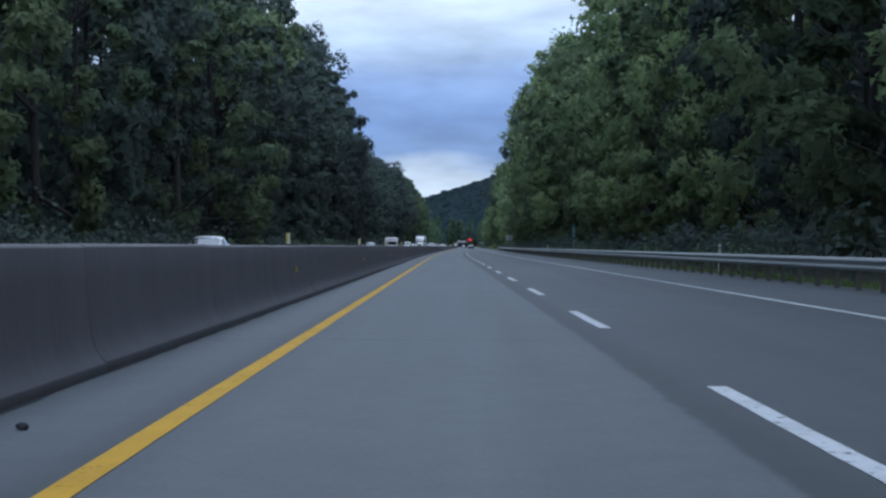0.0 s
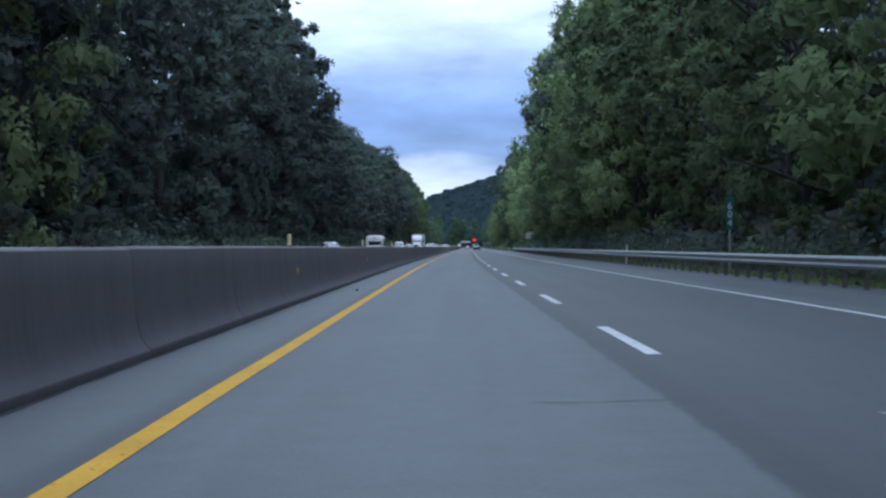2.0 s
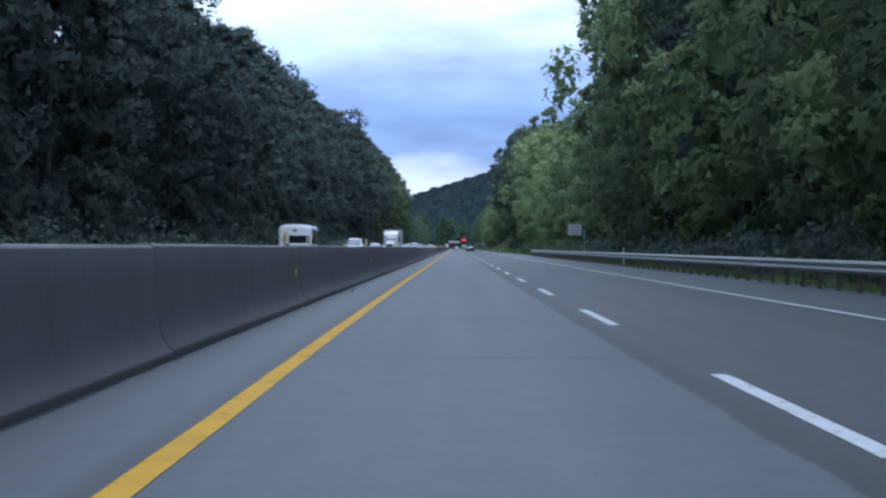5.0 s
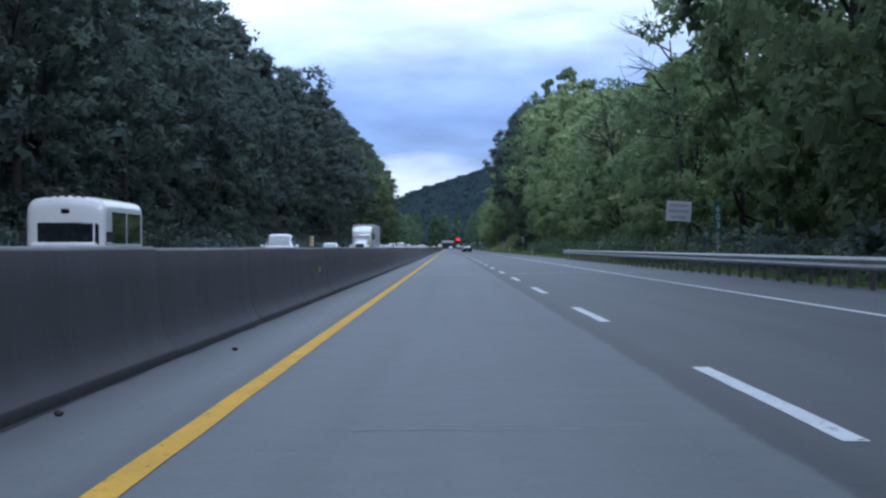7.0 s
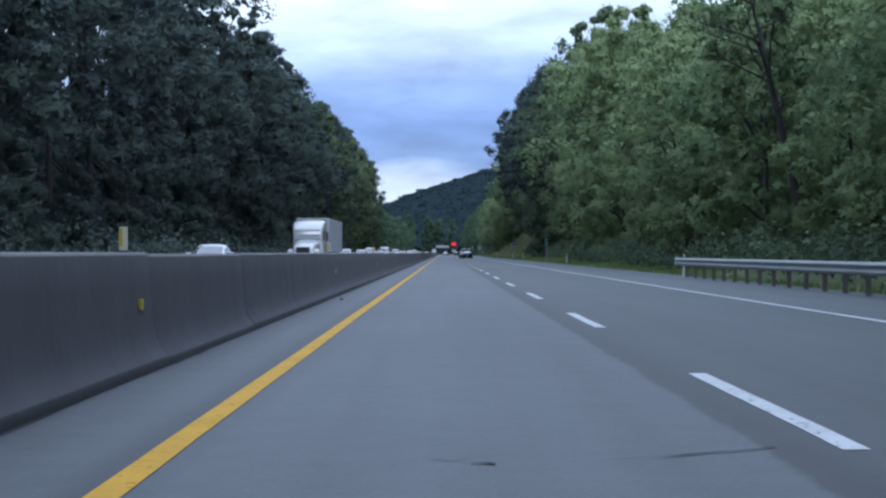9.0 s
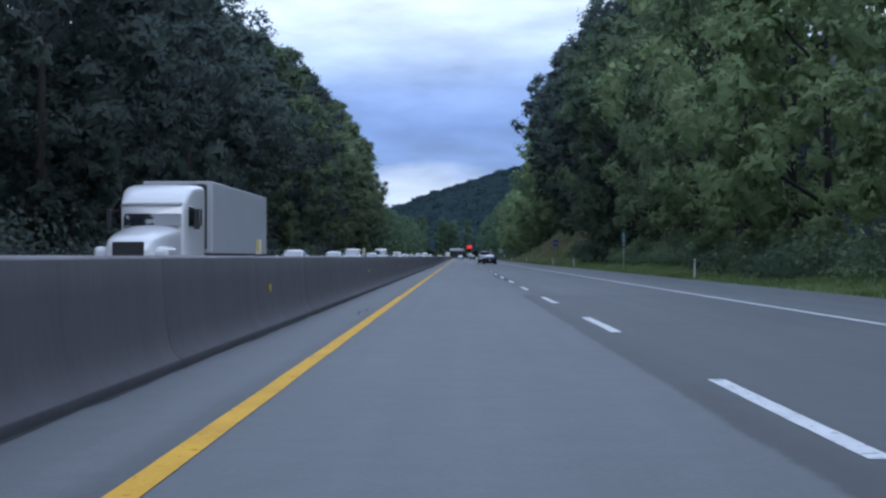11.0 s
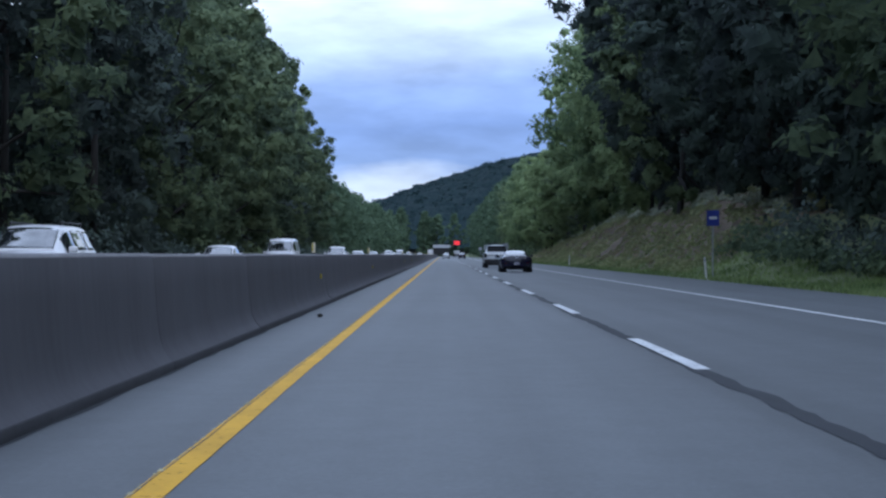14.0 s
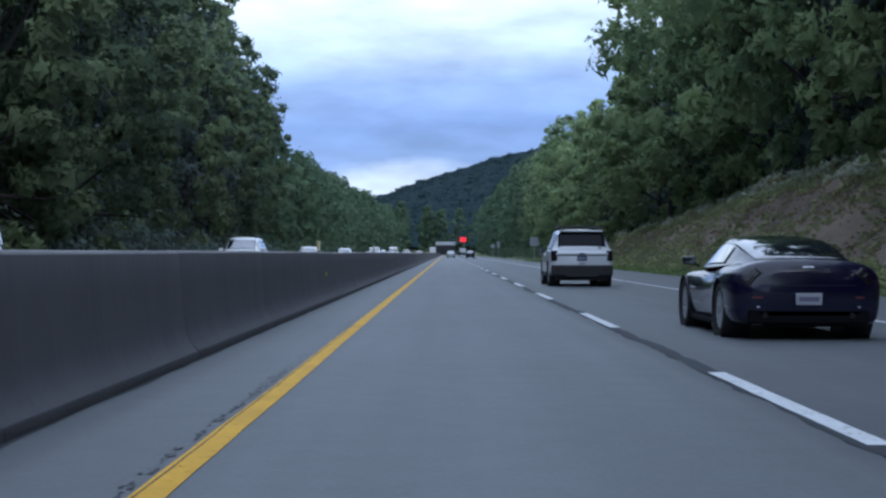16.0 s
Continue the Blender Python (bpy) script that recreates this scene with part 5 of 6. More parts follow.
        part("exhaust_stack", rod((sx * 1.05, -7.15, 1.0), (sx * 1.05, -7.15, 3.55), 0.07, n=12), CHROME, t, "chrome exhaust stack")
        for yy in (-1.25, -6.2, -7.5, -21.2, -22.5):
            wheel(t, sx * 1.25, yy, 0.5, 0.3, 8)
        part("headlight", box(min(sx * 0.72, sx * 1.05), max(sx * 0.72, sx * 1.05), -0.55, -0.42, 0.95, 1.2, 0.03), LAMP_CLEAR, t)
    part("chassis", box(-0.45, 0.45, -8.2, -0.8, 0.6, 0.95), CAR_BLACK, t, "black chassis")
    return t


sports_car(pose(5.57, 516.7, 0))
white_suv(pose(5.43, 543.8, 0))


def board_truck(u, y):
    """A works truck with a raised lit message board."""
    t = thing("works_truck", "dark works truck with a raised board showing red light", "truck", m=pose(xc(y) + u, y, 0))
    part("bed", box(-1.15, 1.15, 0.0, 4.6, 0.75, 1.15, 0.03), CAR_BLACK, t)
    part("cab", box(-1.05, 1.05, 4.7, 6.6, 0.6, 2.4, 0.15, 3), CAR_WHITE, t, "white cab")
    for x in (-0.9, 0.9):
        part("mast", box(x - 0.06, x + 0.06, 1.0, 1.12, 1.15, 4.3), CAR_BLACK, t)
        for yy in (1.1, 5.4):
            wheel(t, math.copysign(1.08, x), yy, 0.45, 0.26, 6)
        part("tail_light", box(x - 0.1, x + 0.1, -0.03, 0.0, 0.85, 0.97, 0.01), LAMP_RED, t)
    board = part("message_board", box(-1.6, 1.6, 0.9, 1.1, 4.0, 6.1, 0.04), CAR_BLACK, t, "dark board")
    for i in range(2):
        for j in range(4):
            part("lit_panel", box(-0.98 + 0.5 * j, -0.54 + 0.5 * j, 0.885, 0.8995, 4.4 + 0.7 * i, 4.98 + 0.7 * i), LED_RED, board, "glowing red panel")
    part("bumper", box(-1.1, 1.1, -0.08, 0.05, 0.45, 0.6, 0.02), CAR_BLACK, t)
    return t


def crossing_lorry(x, y, turn):
    t = thing("flatbed_lorry", "lorry with a long white load far down the highway", "truck", m=pose(x, y, 0, 0, 0, turn))
    part("flatbed", box(-1.2, 1.2, -3.0, 3.0, 0.9, 1.2, 0.02), CAR_BLACK, t)
    part("rack", box(-1.1, 1.1, -2.9, 2.9, 1.2, 3.4, 0.02), CAR_BLACK, t, "dark rack below the load")
    part("load", box(-1.15, 1.15, -3.0, 3.0, 3.4, 4.5, 0.08, 3), TRAILER_WHITE, t, "long white load")
    part("cab", box(-1.1, 1.1, 3.1, 5.0, 0.6, 2.8, 0.15, 3), CAR_WHITE, t)
    for sx in (-1, 1):
        for yy in (-2.2, -1.0, 3.9):
            wheel(t, sx * 1.2, yy, 0.48, 0.28, 6)
    return t


def car_ahead(x, y, kind, paint, word):
    body, top, panes, axles, r, track, w, nose, hz, cat, nm = ONCOMING[kind]
    t, fb, ft = car(nm, word + " " + nm.replace("_", " ") + " far ahead on the same carriageway", cat, paint, body, top, axles, r, track, panes, pose(x, y, 0), "traffic ahead")
    mirrors(t, track + 0.10, axles[1] - 0.85, 1.02 if kind == "sedan" else 1.16, paint, 1.1)
    for sx in (-1, 1):
        part("tail_light", box(min(sx * 0.55, sx * 0.82), max(sx * 0.55, sx * 0.82), -0.01, 0.2, 0.74, 0.9, 0.03), LAMP_RED, t, "red tail light")
    part("number_plate", box(-0.155, 0.155, -0.012, 0.02, 0.6, 0.74, 0.006), PLATE, t, "white number plate")


board_truck(6.2, 930)
crossing_lorry(1.0, 952, 74)
car_ahead(2.2, 800, "sedan", CAR_SILVER, "silver")
car_ahead(6.1, 790, "sedan", CAR_PURPLE, "dark")
oncoming("sedan", U_OUT, 49.5, CAR_WHITE, "white")
oncoming("sedan", U_OUT, 172, CAR_SILVER, "silver")
shuttle_bus(-10.1, 250)
oncoming("pickup", U_OUT, 293, CAR_WHITE, "white")
oncoming("sedan", U_OUT, 330, CAR_WHITE, "white")
semi_truck(-8.95, 374.3)
for kind, u, y, paint, word in (("sedan", U_OUT, 417, CAR_WHITE, "white"), ("sedan", U_OUT, 446, CAR_SILVER, "silver"), ("suv", U_OUT, 467, CAR_WHITE, "white"), ("sedan", U_OUT, 497, CAR_WHITE, "white"), ("van", -9.3, 525.8, CAR_WHITE, "white"), ("suv", U_OUT, 569, CAR_WHITE, "white"), ("sedan", U_OUT, 603, CAR_WHITE, "white"), ("sedan", U_OUT, 640, CAR_SILVER, "silver"), ("suv", U_OUT, 699, CAR_WHITE, "white"), ("sedan", U_OUT, 720, CAR_WHITE, "white"), ("van", U_OUT, 770, CAR_WHITE, "white"), ("sedan", U_IN, 830, CAR_WHITE, "white"), ("suv", U_OUT, 860, CAR_WHITE, "white")):
    oncoming(kind, u, y, paint, word)
# ---- trees ----
def leaf_arrays(rng, centres, radii, per, size, squash=0.8, low=-0.5, front=None, middle=None, open_from=1e9):
    """Leaf sprays over the outer shells of many clumps: arrays of corner points, three to a spray."""
    c = np.repeat(centres, per, axis=0)
    r = np.repeat(radii, per)
    d = rng.normal(size=(len(c), 3))
    d /= np.linalg.norm(d, axis=1)[:, None]
    d[:, 2] = np.where(d[:, 2] < low, -d[:, 2] * 0.6, d[:, 2])
    p = c + d * (r * rng.uniform(0.72, 1.08, len(c)))[:, None] * np.array([1, 1, squash])
    if front is not None:
        # the side away from the road carries fewer leaves
        far = p @ np.array([*front, 0.0])
        keep = (far > -0.3) | (p[:, 2] > open_from) | (rng.uniform(size=len(p)) < 0.03)
        c, r, d, p = c[keep], r[keep], d[keep], p[keep]
    nrm = d + rng.normal(size=d.shape) * 0.4 + np.array([0, 0, 0.25])
    nrm /= np.linalg.norm(nrm, axis=1)[:, None]
    t = np.cross(nrm, rng.normal(size=nrm.shape))
    t /= np.linalg.norm(t, axis=1)[:, None]
    b = np.cross(nrm, t)
    s = size * rng.uniform(0.6, 1.35, len(c))
    w = s * rng.uniform(0.45, 0.75, len(c))
    t, b = t * s[:, None], b * w[:, None]
    sag = nrm * (s * 0.22)[:, None]
    q = np.stack([p - t - b * 0.6 - sag, p + t * 0.9 - b * 0.8, p + b + t * rng.uniform(-0.5, 0.5, len(c))[:, None] - sag], axis=1)
    soft = d * 0.95 + nrm * 0.18
    if middle is not None:
        # leaves face outwards from the whole crown more than from their own bough
        out = p - np.array(middle)
        out /= np.linalg.norm(out, axis=1)[:, None]
        soft = d * 0.42 + out * 0.5 + nrm * 0.25
    soft /= np.linalg.norm(soft, axis=1)[:, None]
    return np.concatenate([q.reshape(-1, 3), np.repeat(soft, 3, axis=0)], axis=1)


def sprays(name, pts, material, k=3):
    n = len(pts) // k
    soft = pts[:, 3:] if pts.shape[1] == 6 else None
    me = bpy.data.meshes.new(name)
    me.vertices.add(len(pts))
    me.vertices.foreach_set("co", np.ascontiguousarray(pts[:, :3]).astype(np.float32).ravel())
    me.loops.add(k * n)
    me.loops.foreach_set("vertex_index", np.arange(k * n, dtype=np.int32))
    me.polygons.add(n)
    me.polygons.foreach_set("loop_start", np.arange(0, k * n, k, dtype=np.int32))
    me.polygons.foreach_set("loop_total", np.full(n, k, dtype=np.int32))
    me.materials.append(material)
    me.update(calc_edges=True)
    if soft is not None:
        me.normals_split_custom_set_from_vertices(soft.astype(np.float32).tolist())
    return me


def limb(verts, faces, p, q, r0, r1, n=7, bend=0.0, rnd=None):
    steps = 4
    axis = (q - p).normalized()
    side = axis.orthogonal().normalized()
    other = axis.cross(side)
    base = len(verts)
    sway = Vector((rnd.uniform(-1, 1), rnd.uniform(-1, 1), 0)) * bend
    for j in range(steps + 1):
        k = j / steps
        c = p.lerp(q, k) + sway * math.sin(k * math.pi)
        r = r0 + (r1 - r0) * k
        for i in range(n):
            a = 2 * math.pi * i / n
            verts.append(c + (side * math.cos(a) + other * math.sin(a)) * r)
    for j in range(steps):
        for i in range(n):
            a, b = base + j * n + i, base + j * n + (i + 1) % n
            faces.append((a, b, b + n, a + n))


def tree(name, seed, height, width, base, clumps, per, size, material, label, top=0.55, limbs=9, lobes=6):
    """A broadleaf tree: tapered trunk, limbs, and a crown of leaf clumps with gaps between them."""
    rnd, rng = random.Random(seed), np.random.default_rng(seed)
    t = thing(name, label, "tree", "roadside trees")
    verts, faces = [], []
    lean = Vector((rnd.uniform(-0.04, 0.04) * height, rnd.uniform(-0.04, 0.04) * height, 0))
    limb(verts, faces, Vector((0, 0, -0.8)), Vector((0, 0, height * 0.8)) + lean, height * 0.010, height * 0.004, 8, height * 0.02, rnd)
    cs, rs = [], []
    for i in range(clumps):
        k = ((i + 0.5) / clumps) ** 0.85
        z = base + (1 - base) * k
        if k < top:
            prof = 0.62 + 0.38 * math.sin(0.5 * math.pi * k / top)
        else:
            prof = max(0.12, (1 - ((k - top) / (1 - top)) ** 2.0) ** 0.5)
        ang = i * 2.39996 + rnd.uniform(-0.5, 0.5)
        rad = width * 0.5 * prof * rnd.uniform(0.5, 1.08)
        cr = width * rnd.choice((0.11, 0.14, 0.17, 0.21, 0.25)) * rnd.uniform(0.85, 1.15)
        cs.append((math.cos(ang) * rad + lean.x * k, math.sin(ang) * rad + lean.y * k, height * z - cr * 0.75))
        rs.append(cr)
    # no bough stands off from the rest of the crown
    for i in range(1, clumps):
        a = Vector(cs[i])
        near = min(range(i), key=lambda j: (Vector(cs[j]) - a).length - rs[j])
        b = Vector(cs[near])
        gap = (a - b).length - 0.8 * (rs[i] + rs[near])
        if gap > 0:
            cs[i] = tuple(a + (b - a).normalized() * gap)
    for i in range(limbs):
        j = rnd.randrange(len(cs))
        c = Vector(cs[j])
        z0 = max(height * 0.12, c.z - height * rnd.uniform(0.1, 0.22))
        limb(verts, faces, Vector((lean.x * z0 / height, lean.y * z0 / height, z0)), c, height * 0.006, height * 0.0018, 5, height * 0.01, rnd)
    part_mesh("trunk", mesh_of("trunk", verts, faces, BARK, True), t, "grey-brown trunk with limbs")
    # every clump breaks up into lobes, most of them on its outer and upper side
    sub, sr = [], []
    for (x, y, z), r in zip(cs, rs):
        for j in range(lobes):
            d = Vector((rnd.gauss(0, 1), rnd.gauss(0, 1), rnd.gauss(0.35, 1)))
            d += Vector((x, y, 0)).normalized() * 0.5
            d.normalize()
            k = r * rnd.uniform(0.55, 0.9)
            sub.append((x + d.x * k, y + d.y * k, z + d.z * k * 0.8))
            sr.append(r * rnd.uniform(0.30, 0.52))
    sub, sr, middle = np.array(sub), np.array(sr), (0, 0, height * 0.45)
    outer = leaf_arrays(rng, sub, sr, per, size, 1.0, -0.25, (0, -1), middle, height * 0.80)
    # broad sprays close the inside of every lobe
    inner = leaf_arrays(rng, sub, sr * 0.62, 11, size * 2.2, 1.0, -1.0, (0, -1), middle, height * 0.80)
    part_mesh("crown", sprays("crown", np.concatenate([outer, inner]), material), t, "leafy crown")
    return t


FULL = dict(clumps=46, per=43, size=0.192)
TREES = [
    tree("broadleaf_tree", 11, 22, 11, 0.06, material=LEAF_DARK, label="tall dark green broadleaf tree on the wooded bank", **FULL),
    tree("broadleaf_tree", 12, 24, 10, 0.10, material=LEAF_DARK, label="tall dark green broadleaf tree on the wooded bank", top=0.6, **FULL),
    tree("broadleaf_tree", 13, 23, 11, 0.05, material=LEAF_MID, label="full green broadleaf tree at the edge of the wood", top=0.5, **FULL),
    tree("broadleaf_tree", 14, 24, 9, 0.08, material=LEAF_MID, label="full green broadleaf tree at the edge of the wood", top=0.62, **FULL),
    tree("broadleaf_tree", 15, 21, 10, 0.04, material=LEAF_LIGHT, label="fresh green broadleaf tree beside the highway", top=0.55, **FULL),
    tree("broadleaf_tree", 16, 18, 9, 0.03, material=LEAF_LIGHT, label="fresh green broadleaf tree beside the highway", top=0.45, **FULL),
]
HEIGHTS = {t.name: h for t, h in zip(TREES, (22, 24, 23, 24, 21, 18))}
USED = set()


def plant(kind, u, y, top):
    """Stands a tree with its top at that height."""
    z = ground_z(u, y)
    k = max(4.0, top - z) / HEIGHTS[kind.name]
    turn, s = math.copysign(0.85, -u) + rnd_t.uniform(-0.5, 0.5), min(1.16, max(0.64, k ** 0.75)) * rnd_t.uniform(0.88, 1.12)
    if u > 0:
        # boughs stop short of the shoulder
        u = max(u, (10.1 if y < 286 else 11.0) + 6.3 * s)
    m = Matrix.LocRotScale((xc(y) + u, y, z), Euler((0, 0, turn)), Vector((s, s, k)))
    if kind.name not in USED:
        USED.add(kind.name)
        kind.matrix_basis = m
    else:
        copy_thing(kind, m).scale = m.to_scale()


rnd_t = random.Random(5)
LEFT_TOP = ((-60, 27), (60, 28), (150, 31), (195, 30), (212, 27.5), (235, 26.5), (252, 22), (290, 21), (325, 23), (350, 24.5), (500, 26), (560, 28), (585, 29.5), (612, 28), (640, 20), (665, 15), (700, 14), (800, 15), (1200, 17))
RIGHT_TOP = ((-60, 24), (120, 25), (160, 27), (215, 30), (262, 32), (279, 23), (291, 15), (325, 14.5), (350, 16.5), (372, 19), (393, 26), (415, 29), (440, 29), (480, 29), (515, 33), (548, 35), (572, 32.5), (598, 29.5), (613, 27), (628, 22), (645, 18.5), (680, 17), (710, 17.5), (760, 20), (1200, 20))
RIGHT_U = ((-60, 16), (283, 16.3), (290, 18), (370, 18), (410, 19.4), (470, 19.2), (530, 18), (560, 20), (620, 19), (680, 16.5), (1200, 16.5))

y = -30.0
while y < 640:
    kinds = TREES[:4]
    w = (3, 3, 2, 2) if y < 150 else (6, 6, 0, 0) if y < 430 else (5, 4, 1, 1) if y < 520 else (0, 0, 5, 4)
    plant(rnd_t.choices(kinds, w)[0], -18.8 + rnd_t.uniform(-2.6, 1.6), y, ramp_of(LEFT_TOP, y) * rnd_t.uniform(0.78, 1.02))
    y += rnd_t.uniform(5.6, 9.4)
y = -20.0
while y < 720:
    if 280 < y < 400:
        kinds, w = TREES[2:], (1, 0, 6, 5)
    elif y < 100:
        kinds, w = TREES[:5], (1, 1, 3, 3, 2)
    elif y < 205:
        kinds, w = TREES[:5], (1, 1, 5, 4, 4)
    elif y < 280:
        kinds, w = TREES[:6], (0, 1, 3, 3, 4, 3)
    elif y < 430:
        kinds, w = TREES[2:], (2, 2, 4, 3)
    elif y < 483:
        kinds, w = TREES[1:5], (1, 4, 4, 2)
    elif y < 565:
        kinds, w = TREES[:5], (4, 4, 2, 2, 1)
    else:
        kinds, w = TREES[2:], (3, 2, 4, 3)
    plant(rnd_t.choices(kinds, w)[0], ramp_of(RIGHT_U, y) + rnd_t.uniform(-1.3, 2.4), y, ramp_of(RIGHT_TOP, y) * rnd_t.uniform(0.76, 1.02))
    y += rnd_t.uniform(5.6, 9.4)
plant(TREES[3], -16.8, 557, 24.5)
plant(TREES[2], -16.9, 566, 22)
for t in TREES:
    if t.name not in USED:
        plant(t, 30, 300, 14)


# ---- woods behind the first row, and farther along the road ----
def crown_points(rng, x, y, z, height, width, clumps, per, size):
    k = (np.arange(clumps) + 0.5) / clumps
    ang = np.arange(clumps) * 2.39996 + rng.uniform(-0.5, 0.5, clumps)
    prof = np.clip(np.sin(np.pi * (0.16 + 0.80 * k)), 0.2, 1)
    rad = width * 0.5 * prof * rng.uniform(0.4, 1.0, clumps)
    cr = width * rng.uniform(0.12, 0.2, clumps)
    cs = np.stack([x + np.cos(ang) * rad, y + np.sin(ang) * rad, z + height * (0.04 + 0.96 * k) - cr * 0.6], axis=1)
    return leaf_arrays(rng, cs, cr, per, size)


def woods(name, label, rows, material, seed):
    """Many trees as one: rows of (side, table of tops, distance, spread, from, to, step, share of the height)."""
    rng = np.random.default_rng(seed)
    out, verts, faces = [], [], []
    rnd = random.Random(seed)
    for side, tops, u0, spread, y0, y1, step, share, clumps, per, size in rows:
        y = y0 + rng.uniform(0, step)
        while y < y1:
            u = u0 + side * rng.uniform(-spread, spread)
            z = ground_z(u, y)
            h = max(6.0, ramp_of(tops, y) * share * rng.uniform(0.88, 1.1) - z)
            out.append(crown_points(rng, xc(y) + u, y, z, h, rng.uniform(8.5, 12.0), clumps, per, size))
            limb(verts, faces, Vector((xc(y) + u, y, z - 0.5)), Vector((xc(y) + u, y, z + h * 0.8)), 0.3, 0.06, 6, 0.4, rnd)
            y += step * rng.uniform(0.8, 1.2)
    leaves = tagged(new(name, sprays(name, np.concatenate(out), material)), label, "woods", kind="stuff")
    part_mesh("trunks", mesh_of("trunks", verts, faces, BARK, True), leaves, "grey-brown trunks")


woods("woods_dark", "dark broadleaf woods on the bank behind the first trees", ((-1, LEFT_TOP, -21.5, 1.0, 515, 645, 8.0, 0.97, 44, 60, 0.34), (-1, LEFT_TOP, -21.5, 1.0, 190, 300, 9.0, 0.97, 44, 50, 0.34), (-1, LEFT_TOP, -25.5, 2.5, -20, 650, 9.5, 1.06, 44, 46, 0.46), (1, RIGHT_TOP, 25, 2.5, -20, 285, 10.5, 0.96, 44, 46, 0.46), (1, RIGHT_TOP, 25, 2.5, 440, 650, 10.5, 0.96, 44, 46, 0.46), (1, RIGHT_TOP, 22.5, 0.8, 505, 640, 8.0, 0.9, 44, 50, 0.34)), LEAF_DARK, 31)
woods("woods_fresh", "fresh green broadleaf woods behind the trees of the verge", ((1, RIGHT_TOP, 23.5, 1.5, 283, 390, 8.5, 1.0, 44, 60, 0.32), (1, RIGHT_TOP, 28, 2.0, 283, 375, 9.5, 1.1, 44, 46, 0.46)), LEAF_LIGHT, 33)
woods("woods_green", "green broadleaf woods farther along the highway", ((-1, LEFT_TOP, -18.5, 1.5, 645, 1000, 8.5, 0.95, 38, 42, 0.46), (1, RIGHT_TOP, 17, 1.5, 715, 1000, 8.5, 0.95, 38, 42, 0.46), (-1, LEFT_TOP, -27, 3, 650, 1150, 12, 1.12, 30, 26, 0.9), (1, RIGHT_TOP, 26, 3, 650, 1150, 12, 1.12, 30, 26, 0.9), (1, RIGHT_TOP, 0, 70, 1188, 1240, 1.6, 1.2, 30, 26, 0.9)), LEAF_FAR, 32)


def canopy():
    """The wood that goes on over the slopes away from the road: a closed canopy of rounded crowns, with leaf sprays on it."""
    rng = np.random.default_rng(41)

    def top_z(u, y, tops):
        x = xc(y) + u
        d = noise.voronoi(Vector((x / 8.5, y / 8.5, 0.2)))[0][0]
        rim = min(1.0, (abs(u) - 28) / 6)
        return ground_z(u, y) + ramp_of(tops, y) * 0.52 * rim * (0.72 + 0.28 * max(0.0, 1 - d * d * 1.4)) + 1.2 * noise.noise(Vector((x * 0.3, y * 0.3, 2.0)))

    cs, rs, verts, faces = [], [], [], []
    for side, tops in ((-1, LEFT_TOP), (1, RIGHT_TOP)):
        us = [28 + 3.0 * i for i in range(32)] + [124 + 9.0 * i for i in range(24)]
        ys = [-70 + 4.0 * i for i in range(330)]
        base, n = len(verts), len(us)
        verts += [(xc(y) + side * u, y, top_z(side * u, y, tops)) for y in ys for u in us]
        for b in range(len(ys) - 1):
            for a in range(n - 1):
                k = base + b * n + a
                faces.append((k, k + 1, k + n + 1, k + n) if side > 0 else (k, k + n, k + n + 1, k + 1))
        for i in range(1500):
            y, u = rng.uniform(-60, 1240), side * (30 + 110 * rng.uniform(0, 1) ** 1.4)
            r = rng.uniform(1.6, 3.0)
            cs.append((xc(y) + u, y, top_z(u, y, tops) - r * 0.3))
            rs.append(r)
    wood = tagged(new("woods_slopes", mesh_of("woods_slopes", verts, faces, LEAF_DARK, True)), "dark woods covering the slopes away from the road", "woods", kind="stuff")
    part_mesh("leaves", sprays("leaves", leaf_arrays(rng, np.array(cs), np.array(rs), 16, 0.8, 1.0, 0.0), LEAF_DARK), wood, "leafy sprays of the canopy")


canopy()


# ---- undergrowth ----
def undergrowth(name, label, spans, material, size, per, seed, patch=None):
    """Bushes and tall weeds in drifts: stretches of (y0, y1, u0, u1, clump height, spacing)."""
    rng = np.random.default_rng(seed)
    cs, rs = [], []
    for y0, y1, u0, u1, h, step in spans:
        n = int((y1 - y0) / step)
        for i in range(n):
            yy, u = y0 + (i + rng.uniform(0, 1)) * step, rng.uniform(u0, u1)
            r = h * rng.uniform(0.35, 0.75)
            if patch is not None and noise.noise(Vector((u * 0.8, yy * 0.22, seed))) + 0.6 * noise.noise(Vector((u * 2.3, yy * 1.1, seed))) < patch:
                continue
            cs.append((xc(yy) + u, yy, ground_z(u, yy) + r * rng.uniform(0.1, 0.7)))
            rs.append(r)
    pts = leaf_arrays(rng, np.array(cs), np.array(rs), per, size, 0.9, -0.15)
    tagged(new(name, sprays(name, pts, material)), label, "undergrowth", kind="stuff")


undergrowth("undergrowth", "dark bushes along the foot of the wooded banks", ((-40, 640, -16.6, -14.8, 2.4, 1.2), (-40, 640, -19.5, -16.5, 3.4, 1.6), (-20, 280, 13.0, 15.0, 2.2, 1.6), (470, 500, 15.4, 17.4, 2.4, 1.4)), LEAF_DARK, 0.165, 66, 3)
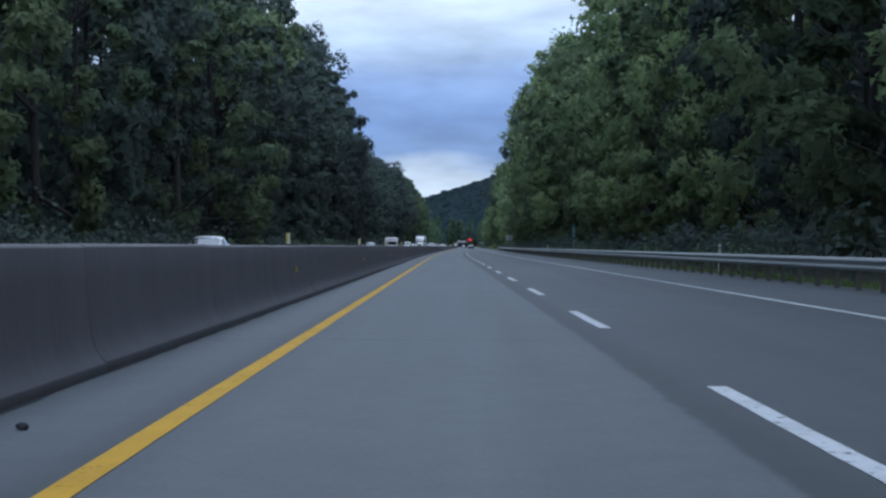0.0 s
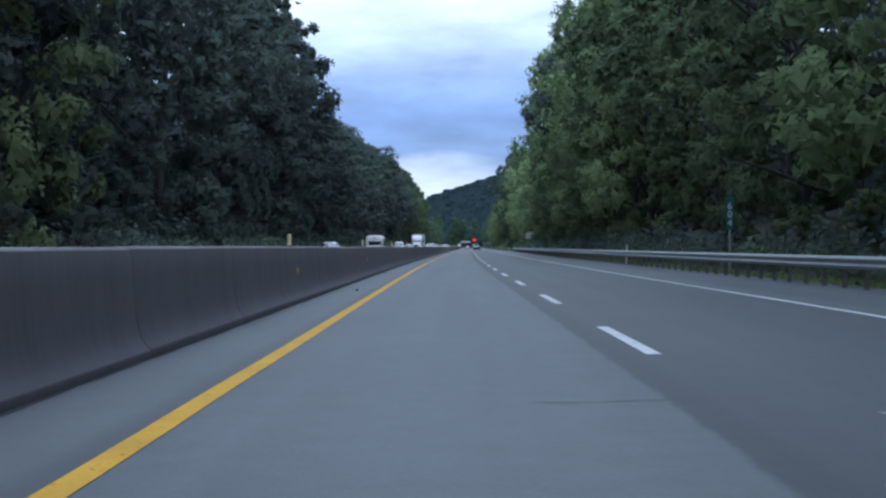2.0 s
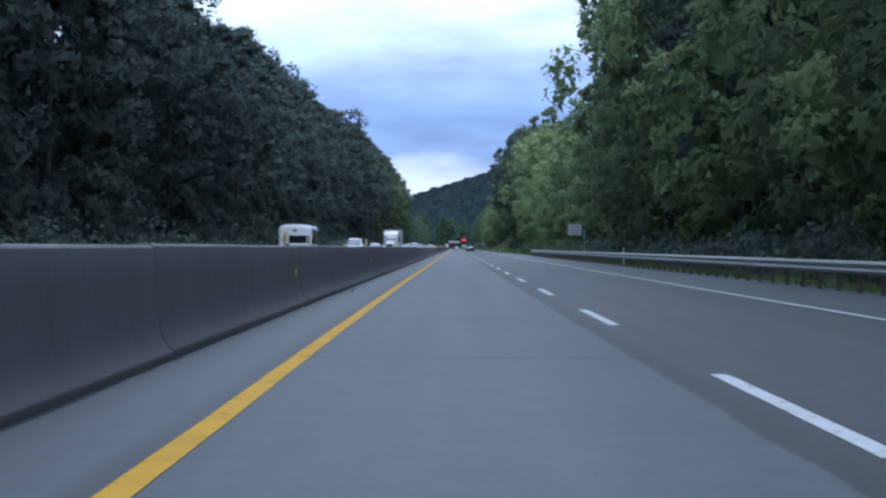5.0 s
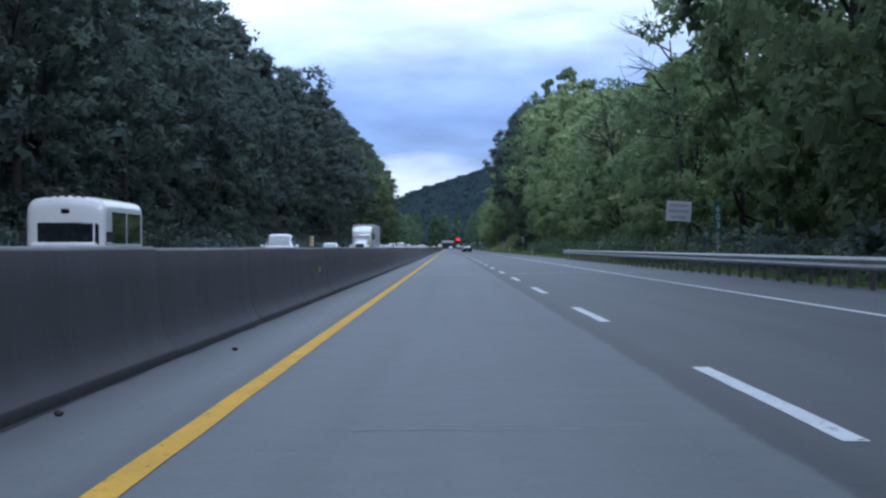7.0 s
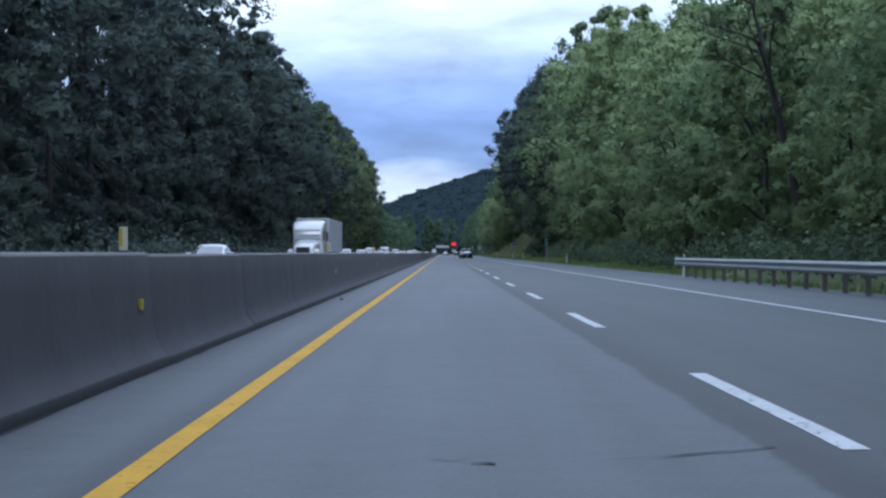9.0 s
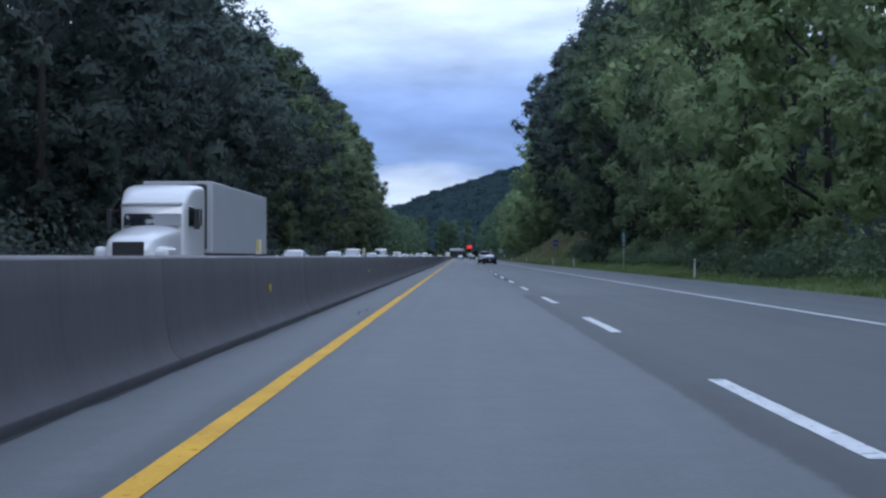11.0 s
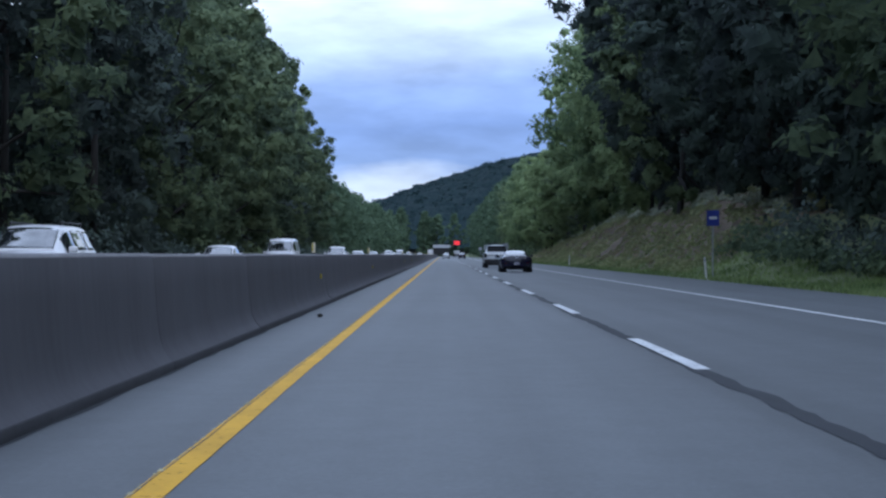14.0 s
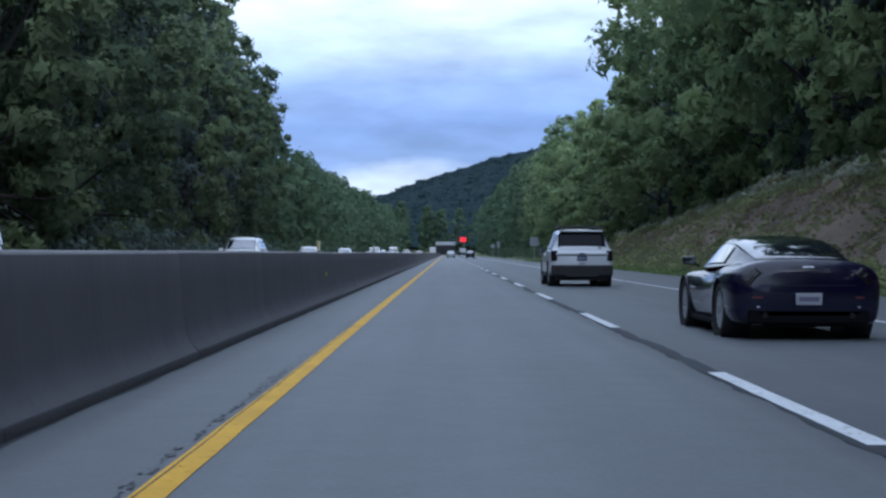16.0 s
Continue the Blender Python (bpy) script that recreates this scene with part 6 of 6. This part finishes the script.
undergrowth("verge_weeds", "fresh green bushes and weeds behind the verge", ((40, 300, 12.2, 13.6, 1.3, 2.0), (140, 205, -16.4, -14.6, 2.2, 0.5), (280, 400, 13.5, 16.0, 2.2, 0.9), (480, 504, 14.8, 16.4, 1.3, 0.8), (640, 900, 13.0, 15.0, 2.6, 2.2), (640, 900, -16.5, -14.5, 3.0, 2.2)), LEAF_MID, 0.12, 90, 4)
undergrowth("verge_shrubs", "low green shrubs in a drift between grass and wood", ((395, 482, 15.5, 16.6, 1.0, 0.22), (395, 482, 16.4, 18.6, 2.0, 0.22)), LEAF_MID, 0.095, 84, 5)
undergrowth("bank_weeds", "low brown-green weeds scattered over the earth bank", ((502, 690, 13.6, 19.4, 0.12, 0.016), (503, 680, 13.8, 19.5, 0.34, 0.15)), LEAF_DRY, 0.055, 12, 6, -0.05)
undergrowth("bank_grass", "green tufts over the upper half of the earth bank", ((503, 690, 17.2, 20.8, 0.30, 0.013), (503, 690, 14.4, 17.5, 0.2, 0.03), (503, 690, 12.9, 14.2, 0.24, 0.04), (555, 610, 13.0, 15.5, 0.3, 0.06)), LEAF_BANK, 0.085, 9, 8, -0.14)
undergrowth("crest_weeds", "pale grey-green weeds along the crest of the earth bank", ((506, 690, 18.0, 20.6, 0.40, 0.028), (506, 690, 18.6, 21.0, 0.7, 0.2)), LEAF_PALE, 0.085, 20, 7, -0.08)


def blades(name, label, spans, seed):
    rng = np.random.default_rng(seed)
    out = []
    for y0, y1, u0, u1, count, h in spans:
        for i in range(count):
            yy, u = rng.uniform(y0, y1), rng.uniform(u0, u1)
            a = rng.uniform(0, 6.28)
            z = ground_z(u, yy) - 0.02
            hh = h * rng.uniform(0.5, 1.2)
            dx, dy = math.cos(a) * 0.032, math.sin(a) * 0.032
            lx, ly = rng.uniform(-0.1, 0.1), rng.uniform(-0.1, 0.1)
            x = xc(yy) + u
            out += [(x - dx, yy - dy, z), (x + dx, yy + dy, z), (x + lx + dx * 0.2, yy + ly + dy * 0.2, z + hh), (x + lx - dx * 0.2, yy + ly - dy * 0.2, z + hh)]
    tagged(new(name, sprays(name, np.array(out), LEAF_GRASS, 4)), label, "grass", kind="stuff")


blades("grass", "uncut grass on the verge", ((330, 540, 11.95, 16.2, 32000, 0.18), (540, 700, 11.95, 14.0, 15000, 0.17), (0, 330, 11.8, 12.6, 9000, 0.22)), 9)


# ---- far wooded hill ----
CREST = ((-900, 40), (-300, 34), (-120, 38), (-75, 48), (-40, 62), (-5, 78), (50, 97), (120, 116), (250, 132), (500, 140), (1200, 120))


def hill_z(x, y):
    k = max(0.0, 1 - ((y - 2240) / 640) ** 2)
    return 1.07 * ramp_of(CREST, x / 1.217) * k ** 0.8 + 7 * noise.noise(Vector((x * 0.02, y * 0.02, 1.0))) * k


def build_hill():
    """Ground of the hill, and the closed canopy of rounded crowns over it."""
    def sheet(name, xs, ys, fn, material):
        n = len(xs)
        verts = [(x, y, fn(x, y)) for y in ys for x in xs]
        faces = [(j * n + i, j * n + i + 1, (j + 1) * n + i + 1, (j + 1) * n + i) for j in range(len(ys) - 1) for i in range(n - 1)]
        return mesh_of(name, verts, faces, material, True)

    def crowns(x, y):
        d = noise.voronoi(Vector((x / 15.0, y / 15.0, 0.5)))[0][0]
        return hill_z(x, y) + 7.5 * max(0.0, 1 - d * d * 1.3) + 2.0 * noise.noise(Vector((x * 0.2, y * 0.2, 2.0)))

    hill = tagged(new("far_hill", sheet("far_hill", [-1000 + 30 * i for i in range(85)], [1600 + 40 * i for i in range(33)], lambda x, y: hill_z(x, y) - 2, FOREST_FLOOR)), "distant wooded hill closing the valley", "hill", kind="structure")
    woods_ = tagged(new("hill_woods", sheet("hill_woods", [-330 + 5 * i for i in range(150)], [1605 + 6.5 * i for i in range(106)], crowns, LEAF_HILL_HAZED)), "dense woods covering the distant hill", "woods", kind="stuff")
    rng = np.random.default_rng(17)
    cs, rs = [], []
    for i in range(5600):
        x, y = rng.uniform(-320, 400), rng.uniform(1610, 2270)
        r = rng.uniform(2.5, 4.5)
        cs.append((x, y, crowns(x, y) - r * 0.35))
        rs.append(r)
    pts = leaf_arrays(rng, np.array(cs), np.array(rs), 12, 1.2, 1.0, 0.0)
    part_mesh("leaves", sprays("leaves", pts, LEAF_HILL_HAZED), woods_, "leafy sprays of the canopy")


build_hill()


# ---- bare trees at the wood's edge ----
def bare_tree(base, tip, seed, reach, label):
    """A leaning trunk with bare limbs and twigs."""
    rnd = random.Random(seed)
    p, q = Vector(base), Vector(tip)
    t = thing("bare_tree", label, "tree", "bare trees", m=Matrix.Translation(p))
    axis = q - p
    v, f = [], []
    limb(v, f, Vector((0, 0, -0.6)), axis * 0.75, 0.22, 0.11, 9, 0.25, rnd)
    limb(v, f, axis * 0.72, axis, 0.11, 0.04, 7, 0.1, rnd)
    part_mesh("trunk", mesh_of("trunk", v, f, BARK, True), t, "grey leaning trunk")
    for i in range(9):
        v, f = [], []
        a = axis * (0.55 + 0.05 * i)
        d = Vector((rnd.gauss(reach, 0.5), rnd.gauss(-0.2, 0.6), rnd.uniform(0.1, 0.9))).normalized()
        e = a + d * rnd.uniform(2.2, 3.8)
        limb(v, f, a, e, 0.06, 0.02, 5, 0.25, rnd)
        for j in range(8):
            b = a.lerp(e, rnd.uniform(0.35, 1.0))
            w = (d + Vector((rnd.gauss(0, 0.6), rnd.gauss(0, 0.6), rnd.gauss(0.1, 0.5)))).normalized()
            limb(v, f, b, b + w * rnd.uniform(0.7, 1.7), 0.022, 0.008, 4, 0.12, rnd)
        part_mesh("branch", mesh_of("branch", v, f, BARK, True), t, "bare branch with twigs")
    return t


bare_tree((15.6, 290.0, ground_z(15.6, 290.0)), (14.3, 290.5, 13.0), 3, -1.0, "bare grey tree leaning out over the verge")
bare_tree((17.4, 330.0, ground_z(17.4, 330.0)), (14.8, 331.0, 12.5), 5, -0.2, "dark leaning tree with bare upper limbs")
